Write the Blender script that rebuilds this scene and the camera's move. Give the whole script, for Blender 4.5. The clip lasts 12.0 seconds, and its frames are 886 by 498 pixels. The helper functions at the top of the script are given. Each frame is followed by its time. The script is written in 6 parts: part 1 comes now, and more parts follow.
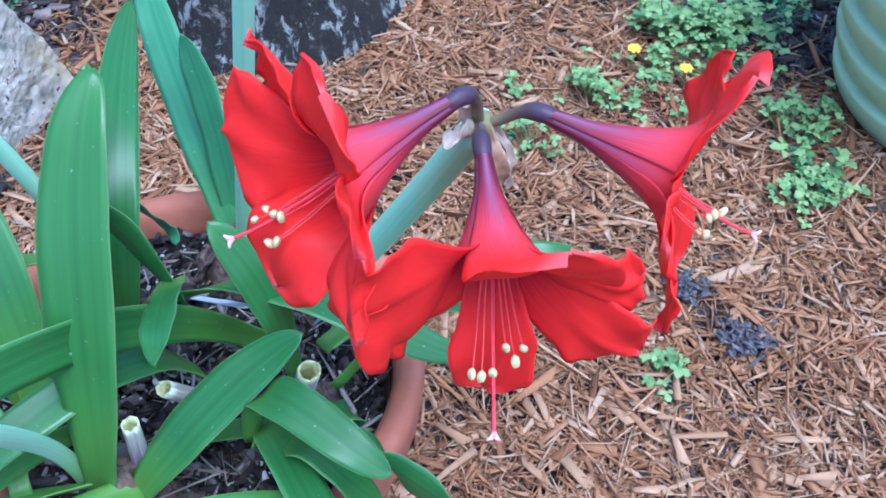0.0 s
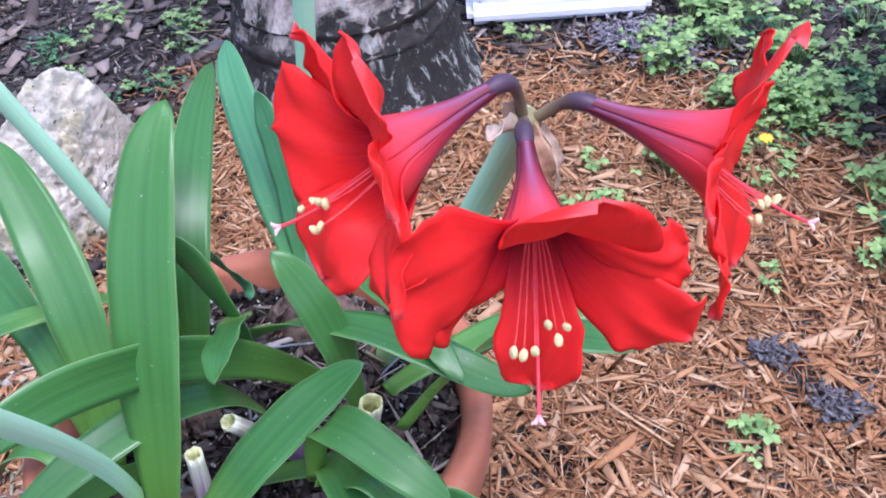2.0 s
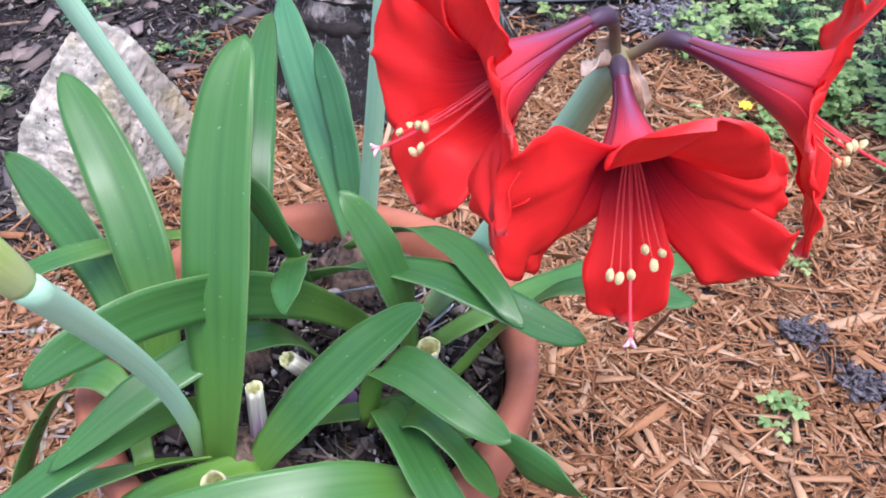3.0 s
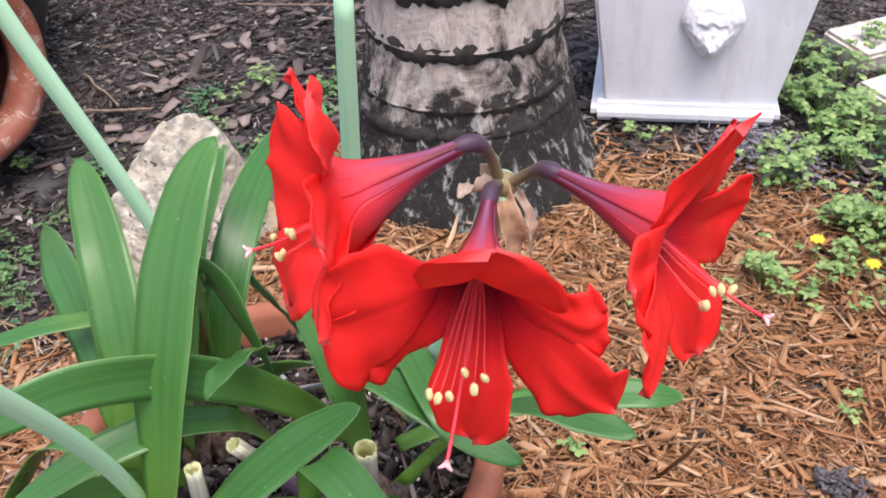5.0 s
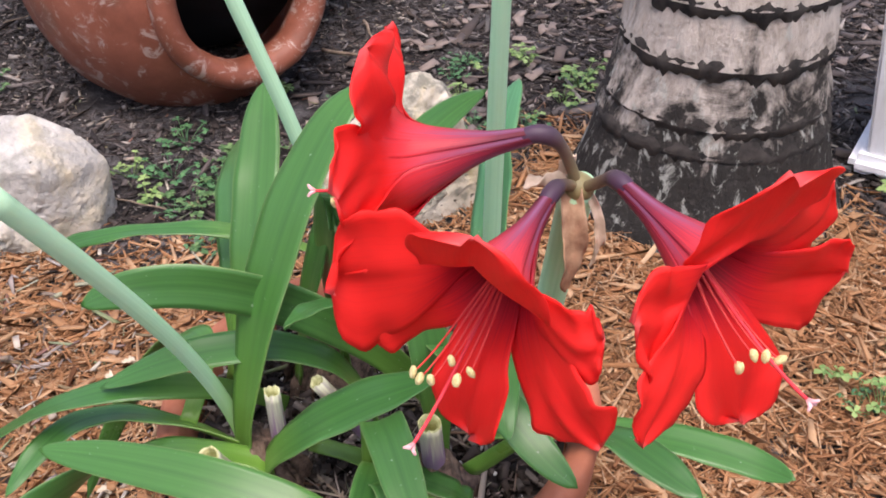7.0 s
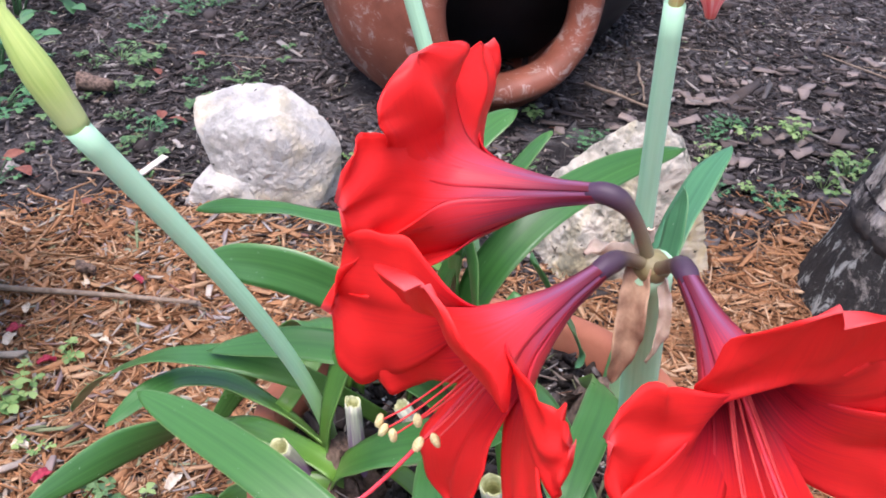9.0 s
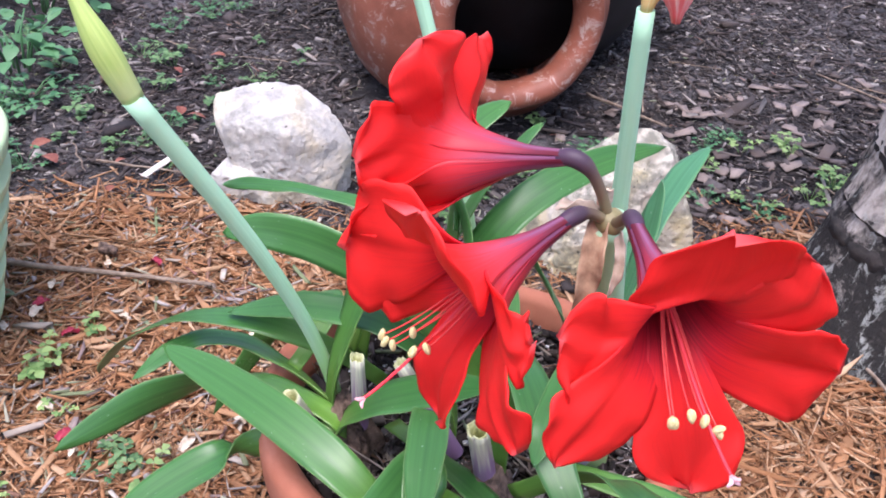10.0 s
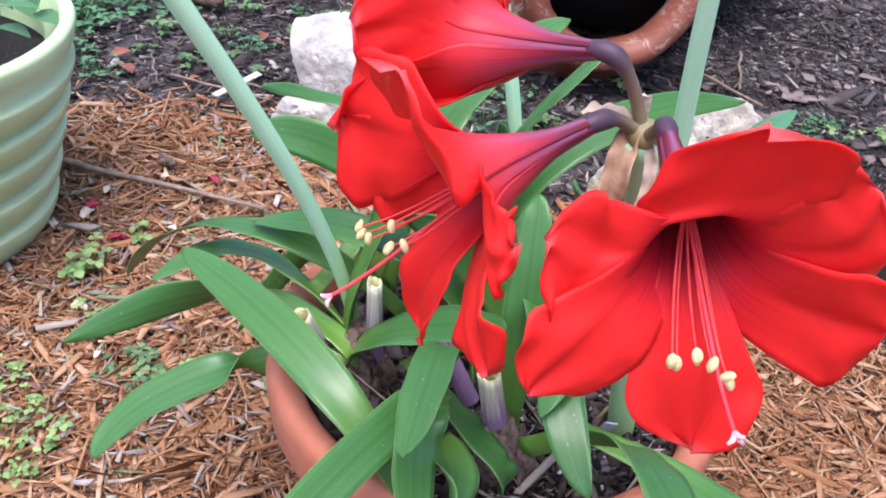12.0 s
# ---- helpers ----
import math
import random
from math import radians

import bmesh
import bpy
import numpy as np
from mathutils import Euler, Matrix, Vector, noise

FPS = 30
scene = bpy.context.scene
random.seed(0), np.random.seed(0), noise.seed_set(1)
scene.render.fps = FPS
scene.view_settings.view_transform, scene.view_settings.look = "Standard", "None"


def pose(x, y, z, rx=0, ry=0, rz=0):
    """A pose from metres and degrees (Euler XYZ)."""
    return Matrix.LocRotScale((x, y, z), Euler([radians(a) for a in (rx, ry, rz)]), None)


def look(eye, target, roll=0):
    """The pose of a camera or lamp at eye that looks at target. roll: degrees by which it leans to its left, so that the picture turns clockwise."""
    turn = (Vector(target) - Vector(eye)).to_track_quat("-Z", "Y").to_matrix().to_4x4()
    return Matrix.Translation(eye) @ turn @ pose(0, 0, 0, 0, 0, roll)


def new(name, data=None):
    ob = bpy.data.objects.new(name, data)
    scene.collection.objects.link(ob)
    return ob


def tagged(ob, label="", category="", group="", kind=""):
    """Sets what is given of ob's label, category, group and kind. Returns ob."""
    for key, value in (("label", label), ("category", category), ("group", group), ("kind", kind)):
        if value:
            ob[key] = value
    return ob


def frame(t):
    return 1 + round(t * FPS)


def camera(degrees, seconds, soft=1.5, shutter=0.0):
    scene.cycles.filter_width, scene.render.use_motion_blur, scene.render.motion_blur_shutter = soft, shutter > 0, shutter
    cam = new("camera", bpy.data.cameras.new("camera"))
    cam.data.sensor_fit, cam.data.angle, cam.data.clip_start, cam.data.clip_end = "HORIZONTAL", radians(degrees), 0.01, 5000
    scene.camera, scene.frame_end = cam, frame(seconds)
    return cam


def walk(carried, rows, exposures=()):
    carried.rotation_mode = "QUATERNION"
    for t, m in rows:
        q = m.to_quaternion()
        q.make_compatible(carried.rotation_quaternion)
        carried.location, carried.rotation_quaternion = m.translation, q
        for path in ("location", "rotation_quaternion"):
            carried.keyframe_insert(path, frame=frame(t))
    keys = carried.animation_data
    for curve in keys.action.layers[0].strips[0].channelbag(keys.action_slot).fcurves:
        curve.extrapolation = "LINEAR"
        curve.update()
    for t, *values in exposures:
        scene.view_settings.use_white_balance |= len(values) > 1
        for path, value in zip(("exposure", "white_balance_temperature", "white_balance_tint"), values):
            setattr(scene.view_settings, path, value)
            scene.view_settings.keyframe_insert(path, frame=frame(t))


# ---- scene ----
cam = camera(50.8, 12.0, soft=1.8)
PATH = [
    (0, (0.079, 0.066, 1.06), (0.021, 1.354, -0.468), 1.3),
    (0.5, (0.103, 0.06, 1.045), (0.0, 1.405, -0.432), -0.4),
    (1, (0.116, 0.05, 1.021), (-0.082, 1.432, -0.411), -1.6),
    (1.5, (0.118, 0.046, 1.011), (-0.1, 1.465, -0.383), -2.8),
    (2, (0.11, 0.018, 1.011), (-0.162, 1.468, -0.34), -5.3),
    (2.5, (0.094, -0.022, 1.002), (-0.193, 1.417, -0.357), -5.2),
    (2.7, (0.061, -0.02, 1.001), (-0.198, 1.409, -0.374), -3.3),
    (4.3, (0.132, -0.04, 0.944), (-0.214, 1.5, -0.284), -2.6),
    (4.5, (0.155, -0.017, 0.994), (-0.292, 1.498, -0.232), -4.6),
    (5, (0.223, 0.009, 1.001), (-0.376, 1.507, -0.179), -4.5),
    (5.5, (0.264, 0.031, 0.991), (-0.471, 1.41, -0.257), -4.7),
    (6, (0.303, 0.051, 0.997), (-0.558, 1.378, -0.227), -4.8),
    (6.5, (0.344, 0.047, 0.997), (-0.662, 1.309, -0.184), -4.5),
    (7, (0.322, 0.077, 0.98), (-0.751, 1.295, -0.189), -1.3),
    (7.5, (0.284, 0.13, 0.952), (-0.895, 1.26, -0.203), 2.5),
    (7.7, (0.289, 0.163, 0.95), (-0.932, 1.229, -0.222), 2.4),
    (9.3, (0.388, 0.2, 0.951), (-1.09, 0.971, -0.154), 2.4),
    (9.5, (0.412, 0.197, 0.957), (-1.074, 0.954, -0.148), 2.7),
    (10, (0.447, 0.158, 0.975), (-1.023, 0.964, -0.116), 3.6),
    (10.5, (0.47, 0.121, 0.991), (-0.988, 0.998, -0.061), 4.7),
    (11, (0.472, 0.128, 0.981), (-0.951, 1.026, -0.101), 5.3),
    (11.5, (0.456, 0.185, 0.95), (-1.007, 0.993, -0.148), 7.0),
    (12, (0.436, 0.219, 0.91), (-1.069, 0.851, -0.246), 7.2),
]
walk(cam, [(t, look(eye, target, roll)) for t, eye, target, roll in PATH], [(0, 1.12, 4450, 11), (1, 1.18, 4720, 15), (2.5, 1.17, 5560, 27), (4.3, 1.07, 6000, 20), (5.5, 1.0, 6700, 20), (7.5, 0.93, 6600, 22), (9.5, 1.15, 5950, 24), (12, 1.22, 5900, 25)])

# ---- light: an overcast garden ----
world = bpy.data.worlds.new("sky")
scene.world = world
world.use_nodes = True
wt = world.node_tree
wt.nodes.clear()
sky = wt.nodes.new("ShaderNodeTexSky")
sky.sky_type = 'NISHITA'
sky.sun_disc = False
sky.sun_elevation = radians(70)
sky.sun_rotation = radians(139)
sky.dust_density = 4.0
bg = wt.nodes.new("ShaderNodeBackground")
bg.inputs["Strength"].default_value = 0.15
wo = wt.nodes.new("ShaderNodeOutputWorld")
wt.links.new(sky.outputs["Color"], bg.inputs["Color"])
wt.links.new(bg.outputs["Background"], wo.inputs["Surface"])
sun_data = bpy.data.lights.new("sun", 'SUN')
sun_data.energy = 1.4
sun_data.angle = radians(35)
sun_data.color = (1.0, 0.96, 0.9)
sun = new("sun", sun_data)
sun.matrix_world = look((0.9, -0.4, 5.0), (0, 0.6, 0))
scene.view_settings.exposure = 0.0


# ---- materials ----
class Mat:
    """A small builder for node materials."""

    def __init__(self, name, rough=0.8, metal=0.0, spec=0.5):
        self.m = bpy.data.materials.new(name)
        self.m.use_nodes = True
        self.t = self.m.node_tree
        self.b = self.t.nodes["Principled BSDF"]
        self.b.inputs["Roughness"].default_value = rough
        self.b.inputs["Metallic"].default_value = metal
        self.b.inputs["Specular IOR Level"].default_value = spec

    def n(self, kind, **kw):
        node = self.t.nodes.new("ShaderNode" + kind)
        for k, v in kw.items():
            if k in node.inputs:
                node.inputs[k].default_value = v
        return node

    def link(self, a, b):
        self.t.links.new(a, b)

    def coords(self, which="Object", scale=(1, 1, 1)):
        c = self.n("TexCoord")
        mp = self.n("Mapping")
        mp.inputs["Scale"].default_value = scale
        self.link(c.outputs[which], mp.inputs["Vector"])
        return mp.outputs["Vector"]

    def noise(self, scale, detail=6, rough=0.6, vec=None, distort=0.0):
        x = self.n("TexNoise", Scale=scale, Detail=detail, Roughness=rough, Distortion=distort)
        self.link(vec or self.coords(), x.inputs["Vector"])
        return x.outputs["Fac"]

    def ramp(self, fac, *stops):
        r = self.n("ValToRGB")
        e = r.color_ramp.elements
        while len(e) < len(stops):
            e.new(0.5)
        for el, (p, c) in zip(e, stops):
            el.position = p
            el.color = (*c, 1) if len(c) == 3 else c
        self.link(fac, r.inputs["Fac"])
        return r.outputs["Color"]

    def mix(self, fac, a, b, blend='MIX'):
        x = self.n("Mix")
        x.data_type, x.blend_type = 'RGBA', blend
        for sock, v in ((x.inputs[0], fac), (x.inputs[6], a), (x.inputs[7], b)):
            if isinstance(v, (int, float)):
                sock.default_value = v
            elif isinstance(v, tuple):
                sock.default_value = (*v, 1) if len(v) == 3 else v
            else:
                self.link(v, sock)
        return x.outputs[2]

    def math(self, op, a, b=0.0):
        x = self.n("Math")
        x.operation = op
        for sock, v in zip(x.inputs, (a, b)):
            if isinstance(v, (int, float)):
                sock.default_value = v
            else:
                self.link(v, sock)
        return x.outputs[0]

    def color(self, sock):
        if isinstance(sock, tuple):
            self.b.inputs["Base Color"].default_value = (*sock, 1)
        else:
            self.link(sock, self.b.inputs["Base Color"])
        return self

    def rough(self, sock):
        self.link(sock, self.b.inputs["Roughness"])
        return self

    def bump(self, fac, strength=0.3, distance=0.01):
        x = self.n("Bump", Strength=strength, Distance=distance)
        self.link(fac, x.inputs["Height"])
        self.link(x.outputs["Normal"], self.b.inputs["Normal"])
        return self

    def thin(self, colour, weight):
        """Lets some light through a thin blade."""
        tr = self.n("BsdfTranslucent")
        if isinstance(colour, tuple):
            tr.inputs["Color"].default_value = (*colour, 1)
        else:
            self.link(colour, tr.inputs["Color"])
        ms = self.n("MixShader")
        ms.inputs[0].default_value = weight
        out = next(x for x in self.t.nodes if x.type == 'OUTPUT_MATERIAL')
        self.link(self.b.outputs[0], ms.inputs[1])
        self.link(tr.outputs[0], ms.inputs[2])
        self.link(ms.outputs[0], out.inputs["Surface"])
        return self


def leaf_material(name, dark, light, base):
    m = Mat(name, rough=0.4, spec=0.52)
    uv = m.n("UVMap")
    sep = m.n("SeparateXYZ")
    m.link(uv.outputs[0], sep.inputs[0])
    mp = m.n("Mapping")
    mp.inputs["Scale"].default_value = (9, 0.6, 1)
    m.link(uv.outputs[0], mp.inputs["Vector"])
    veins = m.n("TexNoise", Scale=1.0, Detail=3)
    m.link(mp.outputs[0], veins.inputs["Vector"])
    blot = m.noise(14, 4, 0.55)
    rnd = m.n("ObjectInfo").outputs["Random"]
    mp3 = m.n("Mapping")
    mp3.inputs["Scale"].default_value = (40, 0.5, 1)
    m.link(uv.outputs[0], mp3.inputs["Vector"])
    lines = m.n("TexNoise", Scale=1.0, Detail=2)
    m.link(mp3.outputs[0], lines.inputs["Vector"])
    streaks = m.math('ADD', m.math('MULTIPLY', veins.outputs["Fac"], 0.85), m.math('MULTIPLY', lines.outputs["Fac"], 0.15))
    c = m.ramp(streaks, (0.25, tuple(0.88 * a for a in dark)), (0.5, tuple(0.5 * (a + b) for a, b in zip(dark, light))), (0.75, tuple(1.12 * a for a in light)))
    c = m.mix(m.math('MULTIPLY', blot, 0.5), c, tuple(0.75 * a for a in dark))
    c = m.mix(m.math('MULTIPLY', rnd, 0.35), c, (light[0] * 1.15, light[1] * 1.05, light[2] * 0.9))
    # the keel along the middle and the pale margin
    mid = m.math('ABSOLUTE', m.math('SUBTRACT', sep.outputs[0], 0.5))
    keel = m.ramp(mid, (0.0, (1, 1, 1)), (0.09, (0, 0, 0)))
    c = m.mix(m.math('MULTIPLY', keel, 0.25), c, tuple(0.6 * a for a in dark))
    edge = m.ramp(mid, (0.465, (0, 0, 0)), (0.495, (1, 1, 1)))
    c = m.mix(m.math('MULTIPLY', edge, 0.32), c, (0.36, 0.5, 0.2))
    # leaf foot, blanched towards the bulb
    foot = m.ramp(sep.outputs[1], (0.02, (1, 1, 1)), (0.38, (0, 0, 0)))
    c = m.mix(m.math('MULTIPLY', foot, 0.6), c, base)
    # pale flecks on the blade
    spots = m.noise(260, 2, 0.5)
    fl = m.ramp(spots, (0.735, (0, 0, 0)), (0.76, (1, 1, 1)))
    c = m.mix(m.math('MULTIPLY', fl, 0.35), c, (0.5, 0.6, 0.5))
    m.color(c)
    m.rough(m.ramp(blot, (0.3, (0.27, 0.27, 0.27)), (0.7, (0.42, 0.42, 0.42))))
    m.bump(streaks, 0.03, 0.0012)
    return m.thin(c, 0.18).m


LEAF = leaf_material("strap_leaf", (0.038, 0.148, 0.033), (0.071, 0.222, 0.047), (0.2, 0.4, 0.05))
LEAF_BLUE = leaf_material("grey_green_leaf", (0.05, 0.19, 0.085), (0.1, 0.3, 0.13), (0.14, 0.34, 0.08))


def stem_material(name, a, b, foot, reach=0.35):
    m = Mat(name, rough=0.5, spec=0.4)
    uv = m.n("UVMap")
    sep = m.n("SeparateXYZ")
    m.link(uv.outputs[0], sep.inputs[0])
    mp = m.n("Mapping")
    mp.inputs["Scale"].default_value = (14, 2, 1)
    m.link(uv.outputs[0], mp.inputs["Vector"])
    st = m.n("TexNoise", Scale=1.0, Detail=4)
    m.link(mp.outputs[0], st.inputs["Vector"])
    c = m.ramp(st.outputs["Fac"], (0.3, a), (0.7, b))
    f = m.ramp(sep.outputs[1], (reach * 0.3, (1, 1, 1)), (reach, (0, 0, 0)))
    if reach > 1:
        f = m.math('MULTIPLY', f, m.ramp(st.outputs["Fac"], (0.4, (0.15, 0.15, 0.15)), (0.58, (1.0, 1.0, 1.0))))
    c = m.mix(m.math('MINIMUM', m.math('MULTIPLY', f, 0.85), 0.95), c, foot)
    bloom = m.noise(60, 5, 0.7)
    c = m.mix(m.math('MULTIPLY', bloom, 0.15), c, (0.5, 0.62, 0.54))
    m.color(c).bump(st.outputs["Fac"], 0.15, 0.001)
    return m.m


STEM = stem_material("scape_skin", (0.37, 0.68, 0.4), (0.46, 0.76, 0.49), (0.42, 0.7, 0.2))


def stub_material():
    """Pale green skin, streaked with violet below the cut."""
    m = Mat("cut_stem_skin", rough=0.45, spec=0.4)
    uv = m.n("UVMap")
    sep = m.n("SeparateXYZ")
    m.link(uv.outputs[0], sep.inputs[0])
    mp = m.n("Mapping")
    mp.inputs["Scale"].default_value = (7, 1.2, 1)
    m.link(uv.outputs[0], mp.inputs["Vector"])
    st = m.n("TexNoise", Scale=1.0, Detail=4)
    m.link(mp.outputs[0], st.inputs["Vector"])
    c = m.ramp(st.outputs["Fac"], (0.3, (0.44, 0.5, 0.3)), (0.7, (0.66, 0.66, 0.5)))
    v = m.math('ADD', sep.outputs[1], m.math('MULTIPLY', m.math('SUBTRACT', st.outputs["Fac"], 0.5), 1.5))
    f = m.ramp(v, (0.5, (1, 1, 1)), (1.0, (0, 0, 0)))
    c = m.mix(m.math('MULTIPLY', f, 0.85), c, (0.24, 0.1, 0.27))
    return m.color(c).bump(st.outputs["Fac"], 0.15, 0.001).m


STUB = stub_material()
BUD = stem_material("bud_sheath", (0.36, 0.53, 0.09), (0.54, 0.68, 0.17), (0.5, 0.6, 0.22))


def pith_material():
    m = Mat("cut_stem_pith", rough=0.6)
    return m.color(m.ramp(m.noise(120, 4), (0.35, (0.3, 0.32, 0.12)), (0.65, (0.6, 0.62, 0.34)))).m


PITH = pith_material()


def petal_material(name, inside):
    m = Mat(name, rough=0.5 if inside else 0.4, spec=0.22)
    uv = m.n("UVMap")
    sep = m.n("SeparateXYZ")
    m.link(uv.outputs[0], sep.inputs[0])
    mp = m.n("Mapping")
    mp.inputs["Scale"].default_value = (30, 2.0, 1)
    m.link(uv.outputs[0], mp.inputs["Vector"])
    veins = m.n("TexNoise", Scale=1.0, Detail=3)
    m.link(mp.outputs[0], veins.inputs["Vector"])
    v = m.math('ADD', sep.outputs[1], m.math('MULTIPLY', m.math('SUBTRACT', veins.outputs["Fac"], 0.5), 0.28))
    if inside:
        c = m.ramp(v, (0.1, (0.06, 0.007, 0.014)), (0.32, (0.22, 0.009, 0.02)), (0.44, (0.62, 0.02, 0.036)), (0.53, (0.88, 0.03, 0.03)), (0.62, (0.96, 0.036, 0.028)))
    else:
        c = m.ramp(v, (0.02, (0.045, 0.026, 0.042)), (0.12, (0.12, 0.04, 0.075)), (0.22, (0.36, 0.05, 0.09)), (0.36, (0.8, 0.075, 0.1)), (0.55, (0.93, 0.035, 0.028)))
        mid = m.math('ABSOLUTE', m.math('SUBTRACT', sep.outputs[0], 0.5))
        mid = m.math('ADD', mid, m.math('MULTIPLY', m.math('SUBTRACT', veins.outputs["Fac"], 0.5), 0.12))
        # lavender flush either side of a dark seam
        low = m.ramp(v, (0.1, (1, 1, 1)), (0.44, (0, 0, 0)))
        rib = m.ramp(mid, (0.03, (1, 1, 1)), (0.24, (0, 0, 0)))
        c = m.mix(m.math('MULTIPLY', m.math('MULTIPLY', rib, low), 0.75), c, (0.3, 0.19, 0.34))
        seam = m.ramp(mid, (0.3, (0, 0, 0)), (0.46, (1, 1, 1)))
        deep = m.ramp(v, (0.14, (1, 1, 1)), (0.4, (0, 0, 0)))
        c = m.mix(m.math('MULTIPLY', m.math('MULTIPLY', seam, deep), 0.6), c, (0.06, 0.012, 0.03))
    # fine branching veins and a soft mottle
    mp4 = m.n("Mapping")
    mp4.inputs["Scale"].default_value = (85, 3.2, 1)
    m.link(uv.outputs[0], mp4.inputs["Vector"])
    lines = m.n("TexNoise", Scale=1.0, Detail=2, Distortion=0.3)
    m.link(mp4.outputs[0], lines.inputs["Vector"])
    c = m.mix(m.math('MULTIPLY', m.ramp(lines.outputs["Fac"], (0.48, (0, 0, 0)), (0.68, (1, 1, 1))), 0.14), c, (0.6, 0.012, 0.018))
    blot = m.noise(40, 5, 0.6)
    c = m.mix(m.math('MULTIPLY', blot, 0.26), c, (0.66, 0.008, 0.008))
    tip = m.ramp(sep.outputs[1], (0.975, (0, 0, 0)), (1.0, (1, 1, 1)))
    c = m.mix(m.math('MULTIPLY', tip, 0.35), c, (0.85, 0.3, 0.3))
    m.color(c)
    mp2 = m.n("Mapping")
    mp2.inputs["Scale"].default_value = (6, 2.2, 1)
    m.link(uv.outputs[0], mp2.inputs["Vector"])
    folds = m.n("TexNoise", Scale=1.0, Detail=2)
    m.link(mp2.outputs[0], folds.inputs["Vector"])
    crumple = m.noise(70, 3, 0.5)
    relief = m.math('ADD', m.math('MULTIPLY', folds.outputs["Fac"], 3.0), m.math('ADD', m.math('MULTIPLY', veins.outputs["Fac"], 0.5), m.math('MULTIPLY', crumple, 0.6)))
    m.bump(relief, 0.07, 0.002)
    return m.thin(c, 0.34).m


PETAL_IN = petal_material("tepal_inner_face", True)
PETAL_OUT = petal_material("tepal_outer_face", False)


def plain(name, a, b, scale=60, rough=0.6, spec=0.4, bump=0.0, dist=0.002):
    m = Mat(name, rough=rough, spec=spec)
    f = m.noise(scale, 6, 0.6)
    m.color(m.ramp(f, (0.32, a), (0.68, b)))
    if bump:
        m.bump(f, bump, dist)
    return m.m


FILAMENT = plain("filament", (0.66, 0.03, 0.03), (0.74, 0.07, 0.06), 90)
STYLE = plain("style", (0.7, 0.025, 0.035), (0.8, 0.06, 0.08), 90)
STIGMA = plain("stigma", (0.85, 0.4, 0.42), (0.9, 0.6, 0.6), 300)
ANTHER = plain("pollen", (0.58, 0.48, 0.18), (0.8, 0.72, 0.38), 900, rough=0.9, bump=0.6, dist=0.001)


def pedicel_material():
    m = Mat("pedicel_skin", rough=0.5, spec=0.35)
    sep = m.n("SeparateXYZ")
    m.link(m.n("UVMap").outputs[0], sep.inputs[0])
    f = m.noise(90, 5, 0.6)
    v = m.math('ADD', sep.outputs[1], m.math('MULTIPLY', m.math('SUBTRACT', f, 0.5), 0.3))
    c = m.ramp(v, (0.2, (0.19, 0.16, 0.085)), (0.5, (0.12, 0.085, 0.06)), (0.75, (0.055, 0.035, 0.05)), (1.0, (0.06, 0.03, 0.06)))
    return m.color(c).bump(f, 0.2, 0.001).m


PEDICEL = pedicel_material()
SPATHE_PALE = plain("pale_spathe", (0.42, 0.32, 0.22), (0.66, 0.55, 0.42), 80, rough=0.75, bump=0.4)
RECEPTACLE = plain("receptacle_skin", (0.16, 0.14, 0.06), (0.25, 0.22, 0.1), 70, rough=0.5, bump=0.2)
SPATHE = plain("withered_spathe", (0.2, 0.11, 0.065), (0.52, 0.36, 0.23), 70, rough=0.8, bump=0.4)
BULB = plain("papery_bulb_skin", (0.028, 0.018, 0.014), (0.24, 0.165, 0.12), 120, rough=0.85, bump=0.9, dist=0.005)
LABEL_WHITE = plain("plant_label_plastic", (0.62, 0.68, 0.8), (0.7, 0.75, 0.85), 20, rough=0.35)


def terracotta(name, worn):
    m = Mat(name, rough=0.75, spec=0.3)
    a = m.noise(7, 8, 0.65)
    b = m.noise(70, 5, 0.6)
    if worn:
        c = m.ramp(a, (0.3, (0.15, 0.05, 0.03)), (0.55, (0.26, 0.09, 0.055)), (0.75, (0.34, 0.14, 0.095)))
        w = m.ramp(m.noise(19, 9, 0.78, distort=0.7), (0.55, (0, 0, 0)), (0.6, (1, 1, 1)))
        c = m.mix(m.math('MULTIPLY', w, 0.6), c, (0.5, 0.42, 0.37))
        g = m.ramp(m.noise(5, 6, 0.7), (0.55, (0, 0, 0)), (0.75, (1, 1, 1)))
        c = m.mix(m.math('MULTIPLY', g, 0.6), c, (0.12, 0.11, 0.075))
        m.b.inputs["Roughness"].default_value = 0.45
    else:
        c = m.ramp(a, (0.3, (0.36, 0.12, 0.065)), (0.7, (0.5, 0.19, 0.11)))
        w = m.ramp(m.noise(11, 8, 0.7), (0.5, (0, 0, 0)), (0.72, (1, 1, 1)))
        c = m.mix(m.math('MULTIPLY', w, 0.35), c, (0.52, 0.3, 0.22))
    c = m.mix(m.math('MULTIPLY', b, 0.25), c, (0.2, 0.06, 0.03))
    m.color(c).bump(b, 0.3, 0.002)
    return m.m


TERRA = terracotta("terracotta", False)
TERRA_OLD = terracotta("weathered_terracotta", True)


